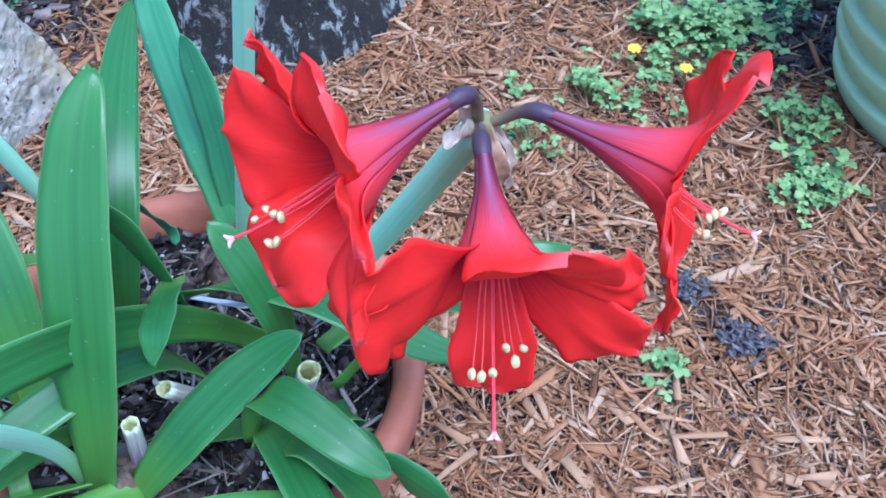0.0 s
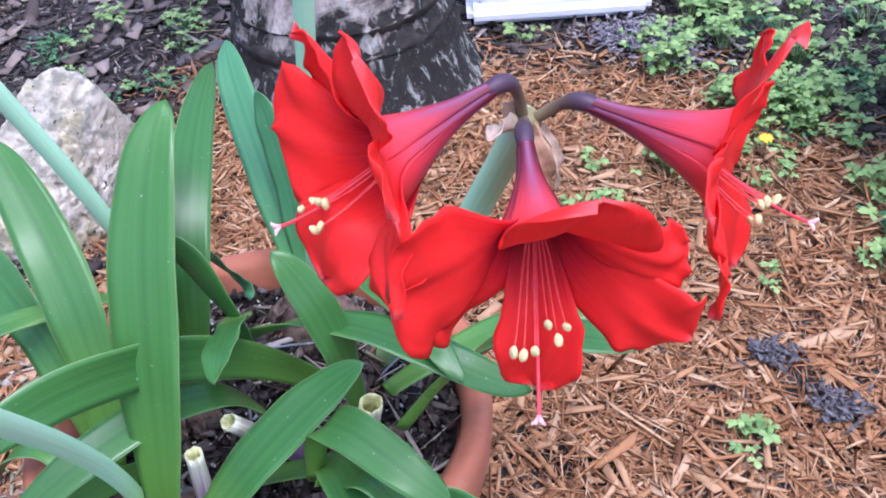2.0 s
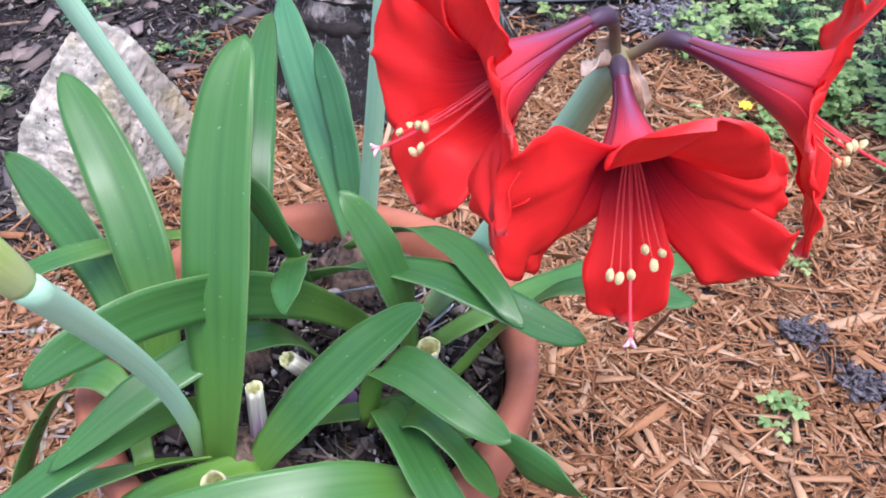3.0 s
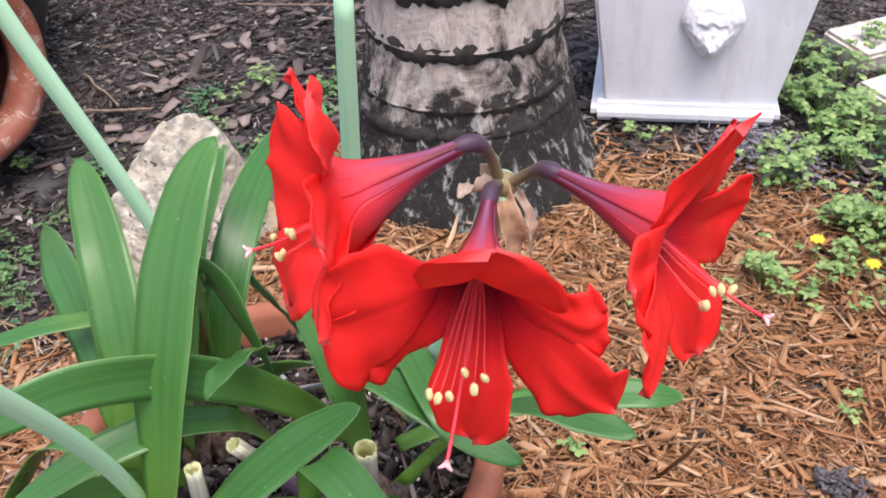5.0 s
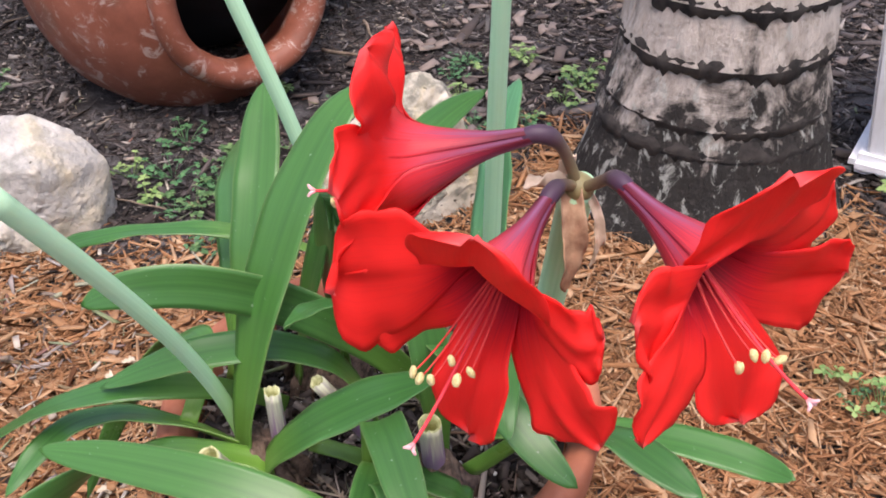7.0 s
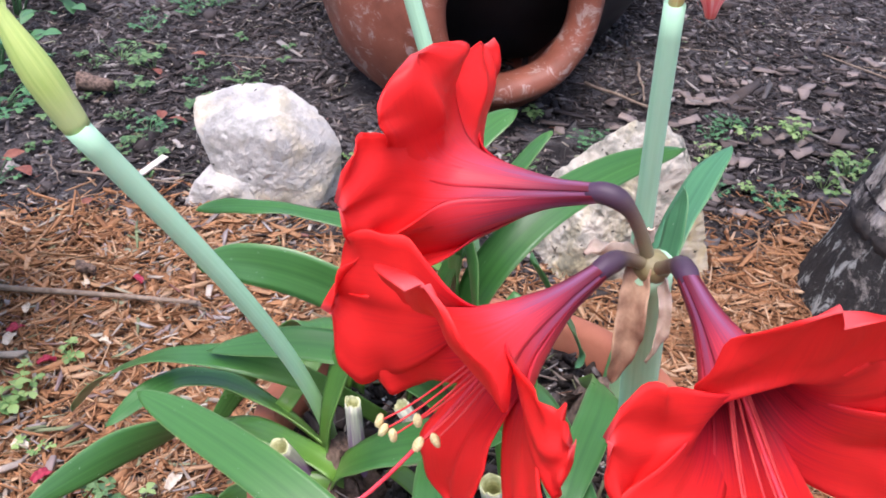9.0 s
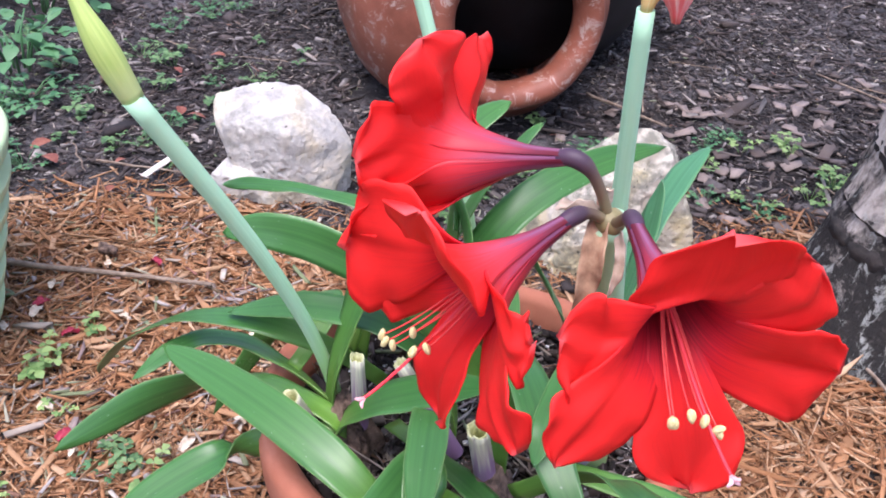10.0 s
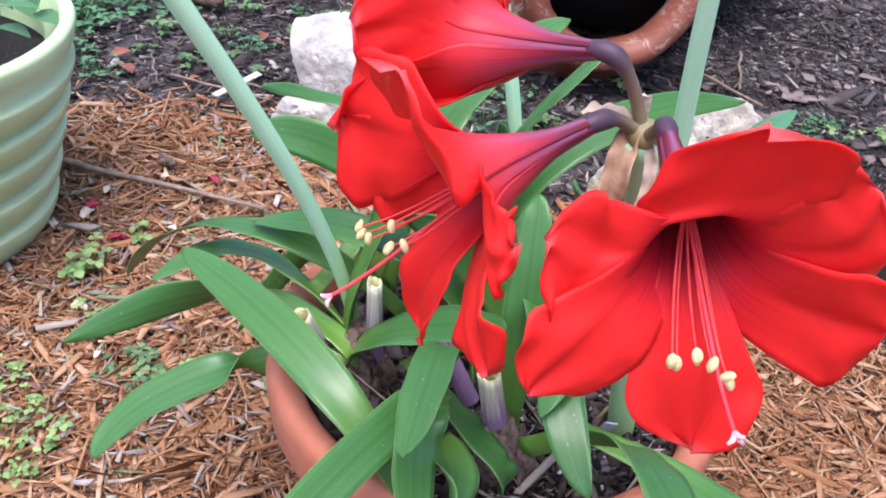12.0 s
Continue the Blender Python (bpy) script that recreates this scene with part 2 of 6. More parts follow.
def soil_material(name, a, b, speck):
    m = Mat(name, rough=0.9, spec=0.3)
    big = m.noise(9, 6, 0.6)
    fine = m.noise(120, 8, 0.75)
    c = m.ramp(fine, (0.3, a), (0.7, b))
    c = m.mix(m.math('MULTIPLY', big, 0.5), c, tuple(0.5 * x for x in a))
    s = m.ramp(m.noise(320, 2, 0.4), (0.7, (0, 0, 0)), (0.74, (1, 1, 1)))
    c = m.mix(m.math('MULTIPLY', s, speck), c, (0.5, 0.5, 0.48))
    return m.color(c).bump(fine, 0.9, 0.012).m


SOIL = soil_material("potting_soil", (0.016, 0.013, 0.012), (0.055, 0.045, 0.04), 0.5)


def earth_material():
    """Damp humus with washed-out patches of grey sand."""
    m = Mat("garden_earth", rough=0.85, spec=0.35)
    fine = m.noise(150, 9, 0.75)
    c = m.ramp(fine, (0.36, (0.007, 0.006, 0.0055)), (0.55, (0.026, 0.022, 0.02)), (0.72, (0.09, 0.08, 0.074)))
    sand = m.ramp(m.noise(420, 3, 0.6), (0.35, (0.09, 0.085, 0.085)), (0.6, (0.22, 0.21, 0.21)), (0.72, (0.42, 0.41, 0.4)))
    sep = m.n("SeparateXYZ")
    m.link(m.coords(), sep.inputs[0])
    # more sand lies on the east side of the bed
    east = m.ramp(sep.outputs[0], (0.2, (0, 0, 0)), (0.6, (0.14, 0.14, 0.14)), (1.0, (0, 0, 0)))
    where = m.ramp(m.math('ADD', m.noise(4.5, 7, 0.65, distort=0.7), east), (0.46, (0, 0, 0)), (0.58, (1, 1, 1)))
    c = m.mix(m.math('MULTIPLY', where, 0.6), c, sand)
    return m.color(c).bump(fine, 0.9, 0.012).m


EARTH = earth_material()


def chips_material(name, *cols):
    m = Mat(name, rough=0.8, spec=0.3)
    isl = m.n("NewGeometry").outputs["Random Per Island"]
    c = m.ramp(isl, *[(i / (len(cols) - 1), x) for i, x in enumerate(cols)])
    gr = m.noise(90, 6, 0.7, m.coords("Object", (1, 1, 1)))
    c = m.mix(m.math('MULTIPLY', gr, 0.5), c, tuple(0.45 * x for x in cols[0]))
    return m.color(c).bump(gr, 0.4, 0.003).m


STRAND = chips_material("bleached_litter", (0.3, 0.25, 0.19), (0.5, 0.44, 0.36), (0.16, 0.11, 0.085), (0.42, 0.4, 0.38), (0.2, 0.07, 0.05), (0.17, 0.24, 0.11), (0.56, 0.5, 0.42))
MULCH = chips_material("cedar_mulch", (0.18, 0.078, 0.033), (0.345, 0.165, 0.07), (0.46, 0.244, 0.116), (0.375, 0.177, 0.076), (0.53, 0.33, 0.18), (0.6, 0.42, 0.26))
BARK = chips_material("dark_bark", (0.014, 0.012, 0.011), (0.06, 0.05, 0.046), (0.14, 0.117, 0.108), (0.026, 0.021, 0.02), (0.1, 0.078, 0.066), (0.018, 0.015, 0.014), (0.2, 0.175, 0.165), (0.04, 0.033, 0.03), (0.48, 0.44, 0.39))
CRUMB = chips_material("soil_crumb", (0.008, 0.007, 0.007), (0.03, 0.022, 0.018), (0.075, 0.055, 0.042), (0.018, 0.014, 0.012), (0.15, 0.12, 0.105), (0.03, 0.024, 0.02), (0.32, 0.28, 0.25))
PERLITE = chips_material("perlite", (0.5, 0.5, 0.48), (0.75, 0.75, 0.72))


def piece_material(name, a, b):
    m = Mat(name, rough=0.8, spec=0.3)
    r = m.n("ObjectInfo").outputs["Random"]
    gr = m.noise(1.0, 6, 0.7, m.coords("Object", (40, 240, 120)))
    c = m.mix(r, a, b)
    c = m.mix(m.math('MULTIPLY', gr, 0.55), c, tuple(0.4 * x for x in a))
    return m.color(c).bump(gr, 0.5, 0.002).m


CHIP = piece_material("split_cedar", (0.36, 0.18, 0.08), (0.55, 0.355, 0.2))
FLAKE = piece_material("bark_flake", (0.09, 0.07, 0.06), (0.38, 0.31, 0.265))


def palm_material():
    m = Mat("palm_trunk_skin", rough=0.9, spec=0.2)
    pos = m.n("TexCoord").outputs["Object"]
    sep = m.n("SeparateXYZ")
    m.link(pos, sep.inputs[0])
    v = m.coords("Object", (1, 1, 1))
    streak = m.noise(1.0, 7, 0.7, m.coords("Object", (38, 38, 9)))
    patch = m.noise(9, 8, 0.7, v, 0.8)
    c = m.ramp(streak, (0.3, (0.3, 0.26, 0.22)), (0.58, (0.5, 0.455, 0.4)), (0.8, (0.64, 0.6, 0.54)))
    c = m.mix(m.math('MULTIPLY', m.ramp(patch, (0.45, (0, 0, 0)), (0.65, (1, 1, 1))), 0.45), c, (0.42, 0.34, 0.26))
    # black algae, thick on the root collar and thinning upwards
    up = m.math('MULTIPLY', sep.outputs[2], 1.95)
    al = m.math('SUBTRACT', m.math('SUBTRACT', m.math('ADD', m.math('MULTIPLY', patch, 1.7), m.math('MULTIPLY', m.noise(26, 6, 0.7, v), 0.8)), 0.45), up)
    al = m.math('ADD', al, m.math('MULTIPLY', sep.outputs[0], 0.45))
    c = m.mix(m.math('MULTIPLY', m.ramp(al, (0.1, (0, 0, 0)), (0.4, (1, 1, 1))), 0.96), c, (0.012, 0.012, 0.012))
    li = m.math('SUBTRACT', m.noise(1.0, 7, 0.7, m.coords("Object", (34, 34, 17)), 0.5), m.math('MULTIPLY', sep.outputs[2], 0.16))
    c = m.mix(m.math('MULTIPLY', m.ramp(li, (0.53, (0, 0, 0)), (0.6, (1, 1, 1))), 0.7), c, (0.42, 0.44, 0.4))
    sp = m.ramp(m.noise(75, 5, 0.65, v), (0.56, (0, 0, 0)), (0.7, (1, 1, 1)))
    c = m.mix(m.math('MULTIPLY', sp, 0.22), c, (0.2, 0.18, 0.16))
    rough = m.math('ADD', streak, m.math('MULTIPLY', m.noise(60, 6, 0.7, v), 0.7))
    m.color(c).bump(rough, 0.9, 0.012)
    return m.m


PALM = palm_material()
PALM_SCAR = plain("leaf_scar", (0.008, 0.008, 0.008), (0.06, 0.052, 0.046), 30, rough=0.95, bump=0.6, dist=0.006)


def rock_material(name, pitted):
    m = Mat(name, rough=0.85, spec=0.3)
    a = m.noise(14, 9, 0.7)
    big = m.noise(7, 5, 0.6, distort=0.4)
    if pitted:
        c = m.ramp(a, (0.33, (0.34, 0.31, 0.23)), (0.48, (0.54, 0.5, 0.4)), (0.66, (0.7, 0.66, 0.55)))
    else:
        c = m.ramp(a, (0.33, (0.28, 0.275, 0.255)), (0.48, (0.46, 0.45, 0.41)), (0.66, (0.63, 0.61, 0.55)))
    stain = m.ramp(big, (0.47, (0, 0, 0)), (0.6, (1, 1, 1)))
    c = m.mix(m.math('MULTIPLY', stain, 0.65 if pitted else 0.55), c, (0.6, 0.5, 0.22) if pitted else (0.66, 0.56, 0.34))
    # grey weathering crust in patches
    patch = m.ramp(m.noise(11, 4, 0.5, m.coords("Object", (1.2, 0.9, 1.3)), 0.6), (0.45 if pitted else 0.5, (0, 0, 0)), (0.53 if pitted else 0.58, (1, 1, 1)))
    fine = m.ramp(m.noise(48, 6, 0.65), (0.36, (0, 0, 0)), (0.56, (1, 1, 1)))
    c = m.mix(m.math('MULTIPLY', m.math('MULTIPLY', patch, fine), 0.75 if pitted else 0.45), c, (0.16, 0.165, 0.13))
    pit = m.ramp(m.noise(75 if pitted else 60, 2, 0.5), (0.67 if pitted else 0.73, (0, 0, 0)), (0.71 if pitted else 0.77, (1, 1, 1)))
    c = m.mix(m.math('MULTIPLY', pit, 0.9), c, (0.03, 0.028, 0.024))
    return m.color(c).bump(a, 0.8, 0.02).m


ROCK = rock_material("limestone", False)
ROCK_PITTED = rock_material("pitted_limestone", True)


def paint_material():
    m = Mat("weathered_white_paint", rough=0.6, spec=0.35)
    a = m.noise(6, 8, 0.65)
    c = m.ramp(a, (0.3, (0.66, 0.69, 0.72)), (0.7, (0.78, 0.8, 0.83)))
    d = m.ramp(m.noise(24, 9, 0.75), (0.6, (0, 0, 0)), (0.72, (1, 1, 1)))
    c = m.mix(m.math('MULTIPLY', d, 0.35), c, (0.35, 0.34, 0.32))
    # rain streaks and rubbed tan patches
    run = m.ramp(m.noise(1.0, 6, 0.7, m.coords("Object", (22, 22, 3.5))), (0.5, (0, 0, 0)), (0.68, (1, 1, 1)))
    c = m.mix(m.math('MULTIPLY', run, 0.28), c, (0.44, 0.42, 0.38))
    return m.color(c).bump(m.noise(150, 5), 0.2, 0.002).m


PAINT = paint_material()
PAINT_BRIGHT = plain("bright_white_paint", (0.72, 0.75, 0.78), (0.85, 0.87, 0.89), 20, rough=0.45, bump=0.2)
GLAZE = plain("pale_green_glaze", (0.42, 0.56, 0.29), (0.5, 0.66, 0.36), 5, rough=0.42, spec=0.5)
PAVER = plain("concrete_paver", (0.4, 0.36, 0.31), (0.6, 0.57, 0.52), 40, rough=0.9, bump=0.4, dist=0.004)
BLACK = plain("black_plastic", (0.008, 0.008, 0.009), (0.02, 0.02, 0.022), 8, rough=0.4)
TWIG = plain("dry_twig", (0.14, 0.1, 0.07), (0.3, 0.24, 0.18), 60, rough=0.9, bump=0.4)
SHRIVEL = plain("shrivelled_petal", (0.42, 0.34, 0.23), (0.68, 0.6, 0.47), 80, rough=0.8)
PETAL_DRY = plain("fallen_petal", (0.2, 0.012, 0.03), (0.4, 0.03, 0.06), 80, rough=0.6)
DEAD_LEAF = plain("dead_leaf", (0.13, 0.035, 0.025), (0.26, 0.1, 0.06), 60, rough=0.7, bump=0.3)
STRAW = plain("bleached_strip", (0.5, 0.46, 0.4), (0.66, 0.62, 0.55), 50, rough=0.8)
ASHEN = plain("ashen_fibre", (0.13, 0.12, 0.14), (0.34, 0.33, 0.37), 90, rough=0.9, bump=0.8, dist=0.01)
CHARCOAL = plain("grey_seed_head", (0.02, 0.018, 0.02), (0.2, 0.185, 0.195), 90, rough=0.9, bump=0.8, dist=0.01)


def weed_material(name, a, b):
    m = Mat(name, rough=0.5, spec=0.4)
    isl = m.n("NewGeometry").outputs["Random Per Island"]
    c = m.mix(isl, a, b)
    return m.color(c).thin(c, 0.2).m


WEED = weed_material("weed_leaf", (0.1, 0.22, 0.06), (0.3, 0.43, 0.15))
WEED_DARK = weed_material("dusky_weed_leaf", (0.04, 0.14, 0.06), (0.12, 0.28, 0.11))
# a darker, duller green than WEED, used on the west side
WEED_DULL = weed_material("dull_weed_leaf", (0.05, 0.13, 0.045), (0.17, 0.29, 0.11))
YELLOW = plain("yellow_ray", (0.8, 0.5, 0.02), (0.85, 0.6, 0.04), 60)


def bud_material():
    m = Mat("opening_bud_skin", rough=0.45)
    uv = m.n("UVMap")
    sep = m.n("SeparateXYZ")
    m.link(uv.outputs[0], sep.inputs[0])
    mp = m.n("Mapping")
    mp.inputs["Scale"].default_value = (7, 1, 1)
    m.link(uv.outputs[0], mp.inputs["Vector"])
    st = m.n("TexNoise", Scale=1.0, Detail=3)
    m.link(mp.outputs[0], st.inputs["Vector"])
    c = m.ramp(st.outputs["Fac"], (0.4, (0.85, 0.05, 0.05)), (0.56, (0.9, 0.22, 0.22)), (0.68, (0.88, 0.75, 0.66)))
    low = m.ramp(sep.outputs[1], (0.1, (1, 1, 1)), (0.45, (0, 0, 0)))
    c = m.mix(m.math('MULTIPLY', low, 0.7), c, (0.4, 0.5, 0.15))
    return m.color(c).m


PINKBUD = bud_material()


# ---- building helpers ----
def mesh_of(bm, name):
    me = bpy.data.meshes.new(name)
    bm.to_mesh(me)
    bm.free()
    return me


def part(name, bm, material, parent=None, label="", smooth=True):
    me = bm if isinstance(bm, bpy.types.Mesh) else mesh_of(bm, name)
    ob = new(name, me)
    for mm in (material if isinstance(material, (list, tuple)) else [material]):
        if len(me.materials) < (len(material) if isinstance(material, (list, tuple)) else 1):
            me.materials.append(mm)
    if smooth:
        me.polygons.foreach_set("use_smooth", [True] * len(me.polygons))
    if parent:
        ob.parent = parent
    if label:
        ob["label"] = label
    return ob


def thing(name, label, category, at=(0, 0, 0), group="", kind=""):
    ob = new(name)
    ob.location = at
    ob.empty_display_size = 0.05
    return tagged(ob, label, category, group, kind)


def mesh_from(verts, faces, name, uvs=None, mats=None):
    me = bpy.data.meshes.new(name)
    me.from_pydata([tuple(v) for v in verts], [], faces)
    if uvs is not None:
        layer = me.uv_layers.new(name="UVMap")
        idx = np.zeros(len(me.loops), dtype=np.int32)
        me.loops.foreach_get("vertex_index", idx)
        layer.data.foreach_set("uv", np.asarray(uvs, dtype=np.float32)[idx].ravel())
    if mats is not None:
        me.polygons.foreach_set("material_index", mats)
    me.update()
    return me


def bezier(c, s):
    c = np.asarray(c, float)
    s = np.asarray(s)[:, None]
    return (1 - s) ** 3 * c[0] + 3 * s * (1 - s) ** 2 * c[1] + 3 * s * s * (1 - s) * c[2] + s ** 3 * c[3]


def unit(v):
    v = np.asarray(v, float)
    return v / (np.linalg.norm(v, axis=-1, keepdims=True) + 1e-12)


def smooth01(x):
    x = np.clip(x, 0, 1)
    return x * x * (3 - 2 * x)


def strap(c, side, width, twist, rng, fold=0.16, foot=0.5):
    """A strap leaf: a keeled, gently wavy blade with a thick middle and thin margins."""
    n, k = 40, 8
    s = np.linspace(0, 1, n)
    p = bezier(c, s)
    t = unit(np.gradient(p, axis=0))
    w = unit(np.asarray(side) - (t @ np.asarray(side))[:, None] * t)
    nr = np.cross(w, t)
    a = (twist * (s - 0.5))[:, None]
    w, nr = w * np.cos(a) + nr * np.sin(a), nr * np.cos(a) - w * np.sin(a)
    nr *= np.sign(nr[:, 2].sum() + 1e-6)
    prof = (foot + (1 - foot) * smooth01(s / 0.42)) * (1 - np.clip((s - 0.42) / 0.58, 0, 1) ** 3.0) ** 0.62
    prof = np.maximum(prof, 0.02)
    half = width * prof / 2
    ph = rng.uniform(0, 6.28)
    verts, uvs = [], []
    for layer in (0, 1):
        for i in range(n):
            for j in range(k + 1):
                u = j / k * 2 - 1
                lift = fold * half[i] * (abs(u) ** 1.4) * (1.6 - 1.1 * s[i])
                wave = 0.0015 * math.sin(s[i] * 11 + ph) * u * abs(u) + 0.0008 * math.sin(s[i] * 27 + ph * 2) * abs(u)
                th = (0.0011 * (1 - u * u) + 0.00035) * (1.8 - 1.2 * s[i])
                off = lift + wave + (th if layer == 0 else -th)
                verts.append(p[i] + w[i] * u * half[i] + nr[i] * off)
                uvs.append((j / k, s[i]))
    faces = []
    m = n * (k + 1)
    for i in range(n - 1):
        for j in range(k):
            q = i * (k + 1) + j
            faces.append((q, q + 1, q + k + 2, q + k + 1))
            faces.append((m + q, m + q + k + 1, m + q + k + 2, m + q + 1))
        for q in (i * (k + 1),):
            faces.append((q, q + k + 1, m + q + k + 1, m + q))
            r = q + k
            faces.append((r, m + r, m + r + k + 1, r + k + 1))
    faces.append(tuple(range(k, -1, -1)) + tuple(range(m, m + k + 1)))
    e = (n - 1) * (k + 1)
    faces.append(tuple(range(e, e + k + 1)) + tuple(range(m + e + k, m + e - 1, -1)))
    return mesh_from(verts, faces, "leaf", uvs)


def tube(points, radii, seg=14, caps=True, name="tube", flat=1.0):
    """A round stalk along points."""
    p = np.asarray(points, float)
    t = unit(np.gradient(p, axis=0))
    ref = np.array([0.31, 0.17, 0.93]) if abs(t[0] @ np.array([0.31, 0.17, 0.93])) < 0.9 else np.array([1.0, 0, 0])
    verts, uvs = [], []
    n = len(p)
    for i in range(n):
        x = unit(ref - (ref @ t[i]) * t[i])
        y = np.cross(t[i], x)
        for j in range(seg):
            a = 2 * math.pi * j / seg
            verts.append(p[i] + radii[i] * (x * math.cos(a) + flat * y * math.sin(a)))
            uvs.append((abs(2 * j / seg - 1), i / (n - 1)))
    faces = [(i * seg + j, i * seg + (j + 1) % seg, (i + 1) * seg + (j + 1) % seg, (i + 1) * seg + j) for i in range(n - 1) for j in range(seg)]
    if caps:
        faces.append(tuple(range(seg - 1, -1, -1)))
        faces.append(tuple(range((n - 1) * seg, n * seg)))
    return mesh_from(verts, faces, name, uvs)


def lathe(profile, seg=64, name="lathe", rough=0.0, seed=0.0, close=False):
    """A turned body from (radius, height) pairs."""
    verts = []
    for r, z in profile:
        for j in range(seg):
            a = 2 * math.pi * j / seg
            d = rough * noise.noise((math.cos(a) * 2.2 + seed, math.sin(a) * 2.2, z * 5)) if rough else 0.0
            verts.append(((r + d) * math.cos(a), (r + d) * math.sin(a), z))
    n = len(profile)
    faces = [(i * seg + j, i * seg + (j + 1) % seg, (i + 1) * seg + (j + 1) % seg, (i + 1) * seg + j) for i in range(n - 1) for j in range(seg)]
    if close:
        faces.append(tuple(range(seg - 1, -1, -1)))
        faces.append(tuple(range((n - 1) * seg, n * seg)))
    return mesh_from(verts, faces, name)


def chip_boxes(pos, length, width, thick, yaw, pitch, roll, rng):
    """Many splintered chips in one mesh: slim boxes with uneven ends."""
    n = len(pos)
    base = np.array([(-.5, -.5, -.5), (.5, -.5, -.5), (.5, .5, -.5), (-.5, .5, -.5), (-.5, -.5, .5), (.5, -.5, .5), (.5, .5, .5), (-.5, .5, .5)])
    v = np.repeat(base[None], n, 0) + 0.0
    ends = rng.uniform(-0.22, 0.22, (n, 4))
    v[:, (0, 4), 0] += ends[:, :1]
    v[:, (1, 5), 0] += ends[:, 1:2]
    v[:, (2, 6), 0] += ends[:, 2:3]
    v[:, (3, 7), 0] += ends[:, 3:4]
    tap = rng.uniform(0.35, 1.0, (n, 1))
    v[:, (1, 2, 5, 6), 1] *= tap
    v *= np.stack([length, width, thick], -1)[:, None]
    v[:, :, 2] += (rng.uniform(-0.09, 0.09, n) * length)[:, None] * (np.abs(v[:, :, 0]) / length[:, None] * 2) ** 2
    cy, sy, cp, sp, cr, sr = np.cos(yaw), np.sin(yaw), np.cos(pitch), np.sin(pitch), np.cos(roll), np.sin(roll)
    y, z = v[..., 1] * cr[:, None] - v[..., 2] * sr[:, None], v[..., 1] * sr[:, None] + v[..., 2] * cr[:, None]
    x, z = v[..., 0] * cp[:, None] - z * sp[:, None], v[..., 0] * sp[:, None] + z * cp[:, None]
    x, y = x * cy[:, None] - y * sy[:, None], x * sy[:, None] + y * cy[:, None]
    v = np.stack([x, y, z], -1) + pos[:, None]
    quads = np.array([(0, 3, 2, 1), (4, 5, 6, 7), (0, 1, 5, 4), (1, 2, 6, 5), (2, 3, 7, 6), (3, 0, 4, 7)])
    f = (quads[None] + 8 * np.arange(n)[:, None, None]).reshape(-1, 4)
    me = bpy.data.meshes.new("chips")
    me.vertices.add(8 * n)
    me.vertices.foreach_set("co", v.astype(np.float32).ravel())
    me.loops.add(24 * n)
    me.loops.foreach_set("vertex_index", f.astype(np.int32).ravel())
    me.polygons.add(6 * n)
    me.polygons.foreach_set("loop_start", np.arange(0, 24 * n, 4, dtype=np.int32))
    me.update(calc_edges=True)
    return me


# ---- the ground ----
def ground_height(x, y):
    return 0.012 * noise.noise((x * 2.1, y * 2.1, 0)) + 0.006 * noise.noise((x * 9, y * 9, 3)) - 0.012


def build_ground():
    near = list(np.arange(-3.0, 3.01, 0.05))
    axis = [-400, -120, -40, -15, -7, -4.5, -3.5] + near + [3.5, 4.5, 7, 15, 40, 120, 400]
    n = len(axis)
    verts = [(x, y + 0.9, ground_height(x, y + 0.9)) for x in axis for y in axis]
    faces = [(i * n + j, (i + 1) * n + j, (i + 1) * n + j + 1, i * n + j + 1) for i in range(n - 1) for j in range(n - 1)]
    g = part("ground", mesh_from(verts, faces, "ground"), EARTH)
    return tagged(g, "dark damp garden earth under the mulch", "ground", kind="structure")


ground = build_ground()
BED = [(-1.36, -3), (-1.33, 0.14), (-1.24, 0.47), (-1.13, 0.6), (-0.98, 0.72), (-0.82, 0.86), (-0.64, 1.05), (-0.6, 1.22), (-0.68, 1.5), (-0.55, 1.75), (-0.05, 1.64), (0.1, 1.68), (0.34, 1.62), (0.52, 1.45), (0.9, 1.28), (3, 1.1), (3, -3)]


def in_bed(x, y):
    inside = np.zeros(len(x), bool)
    for (x0, y0), (x1, y1) in zip(BED, BED[1:] + BED[:1]):
        if y0 == y1:
            continue
        hit = ((y0 > y) != (y1 > y)) & (x < (x1 - x0) * (y - y0) / (y1 - y0) + x0)
        inside ^= hit
    return inside


def scatter(n, box, rng, bed, ragged=0.07):
    x = rng.uniform(box[0], box[1], n)
    y = rng.uniform(box[2], box[3], n)
    keep = in_bed(x + rng.normal(0, ragged, n), y + rng.normal(0, ragged, n)) == bed
    keep &= (x + 0.18) ** 2 + (y - 0.55) ** 2 > 0.13 ** 2
    keep &= (x + 0.333) ** 2 + (y - 1.595) ** 2 > 0.235 ** 2
    # scuffed hollows where the dark earth shows
    for hx, hy, hr in ((0.375, 0.925, 0.028), (0.485, 0.85, 0.045), (0.42, 0.86, 0.03)):
        keep &= (x - hx) ** 2 + (y - hy) ** 2 > (hr * rng.uniform(0.3, 1.1, n)) ** 2
    return x[keep], y[keep]


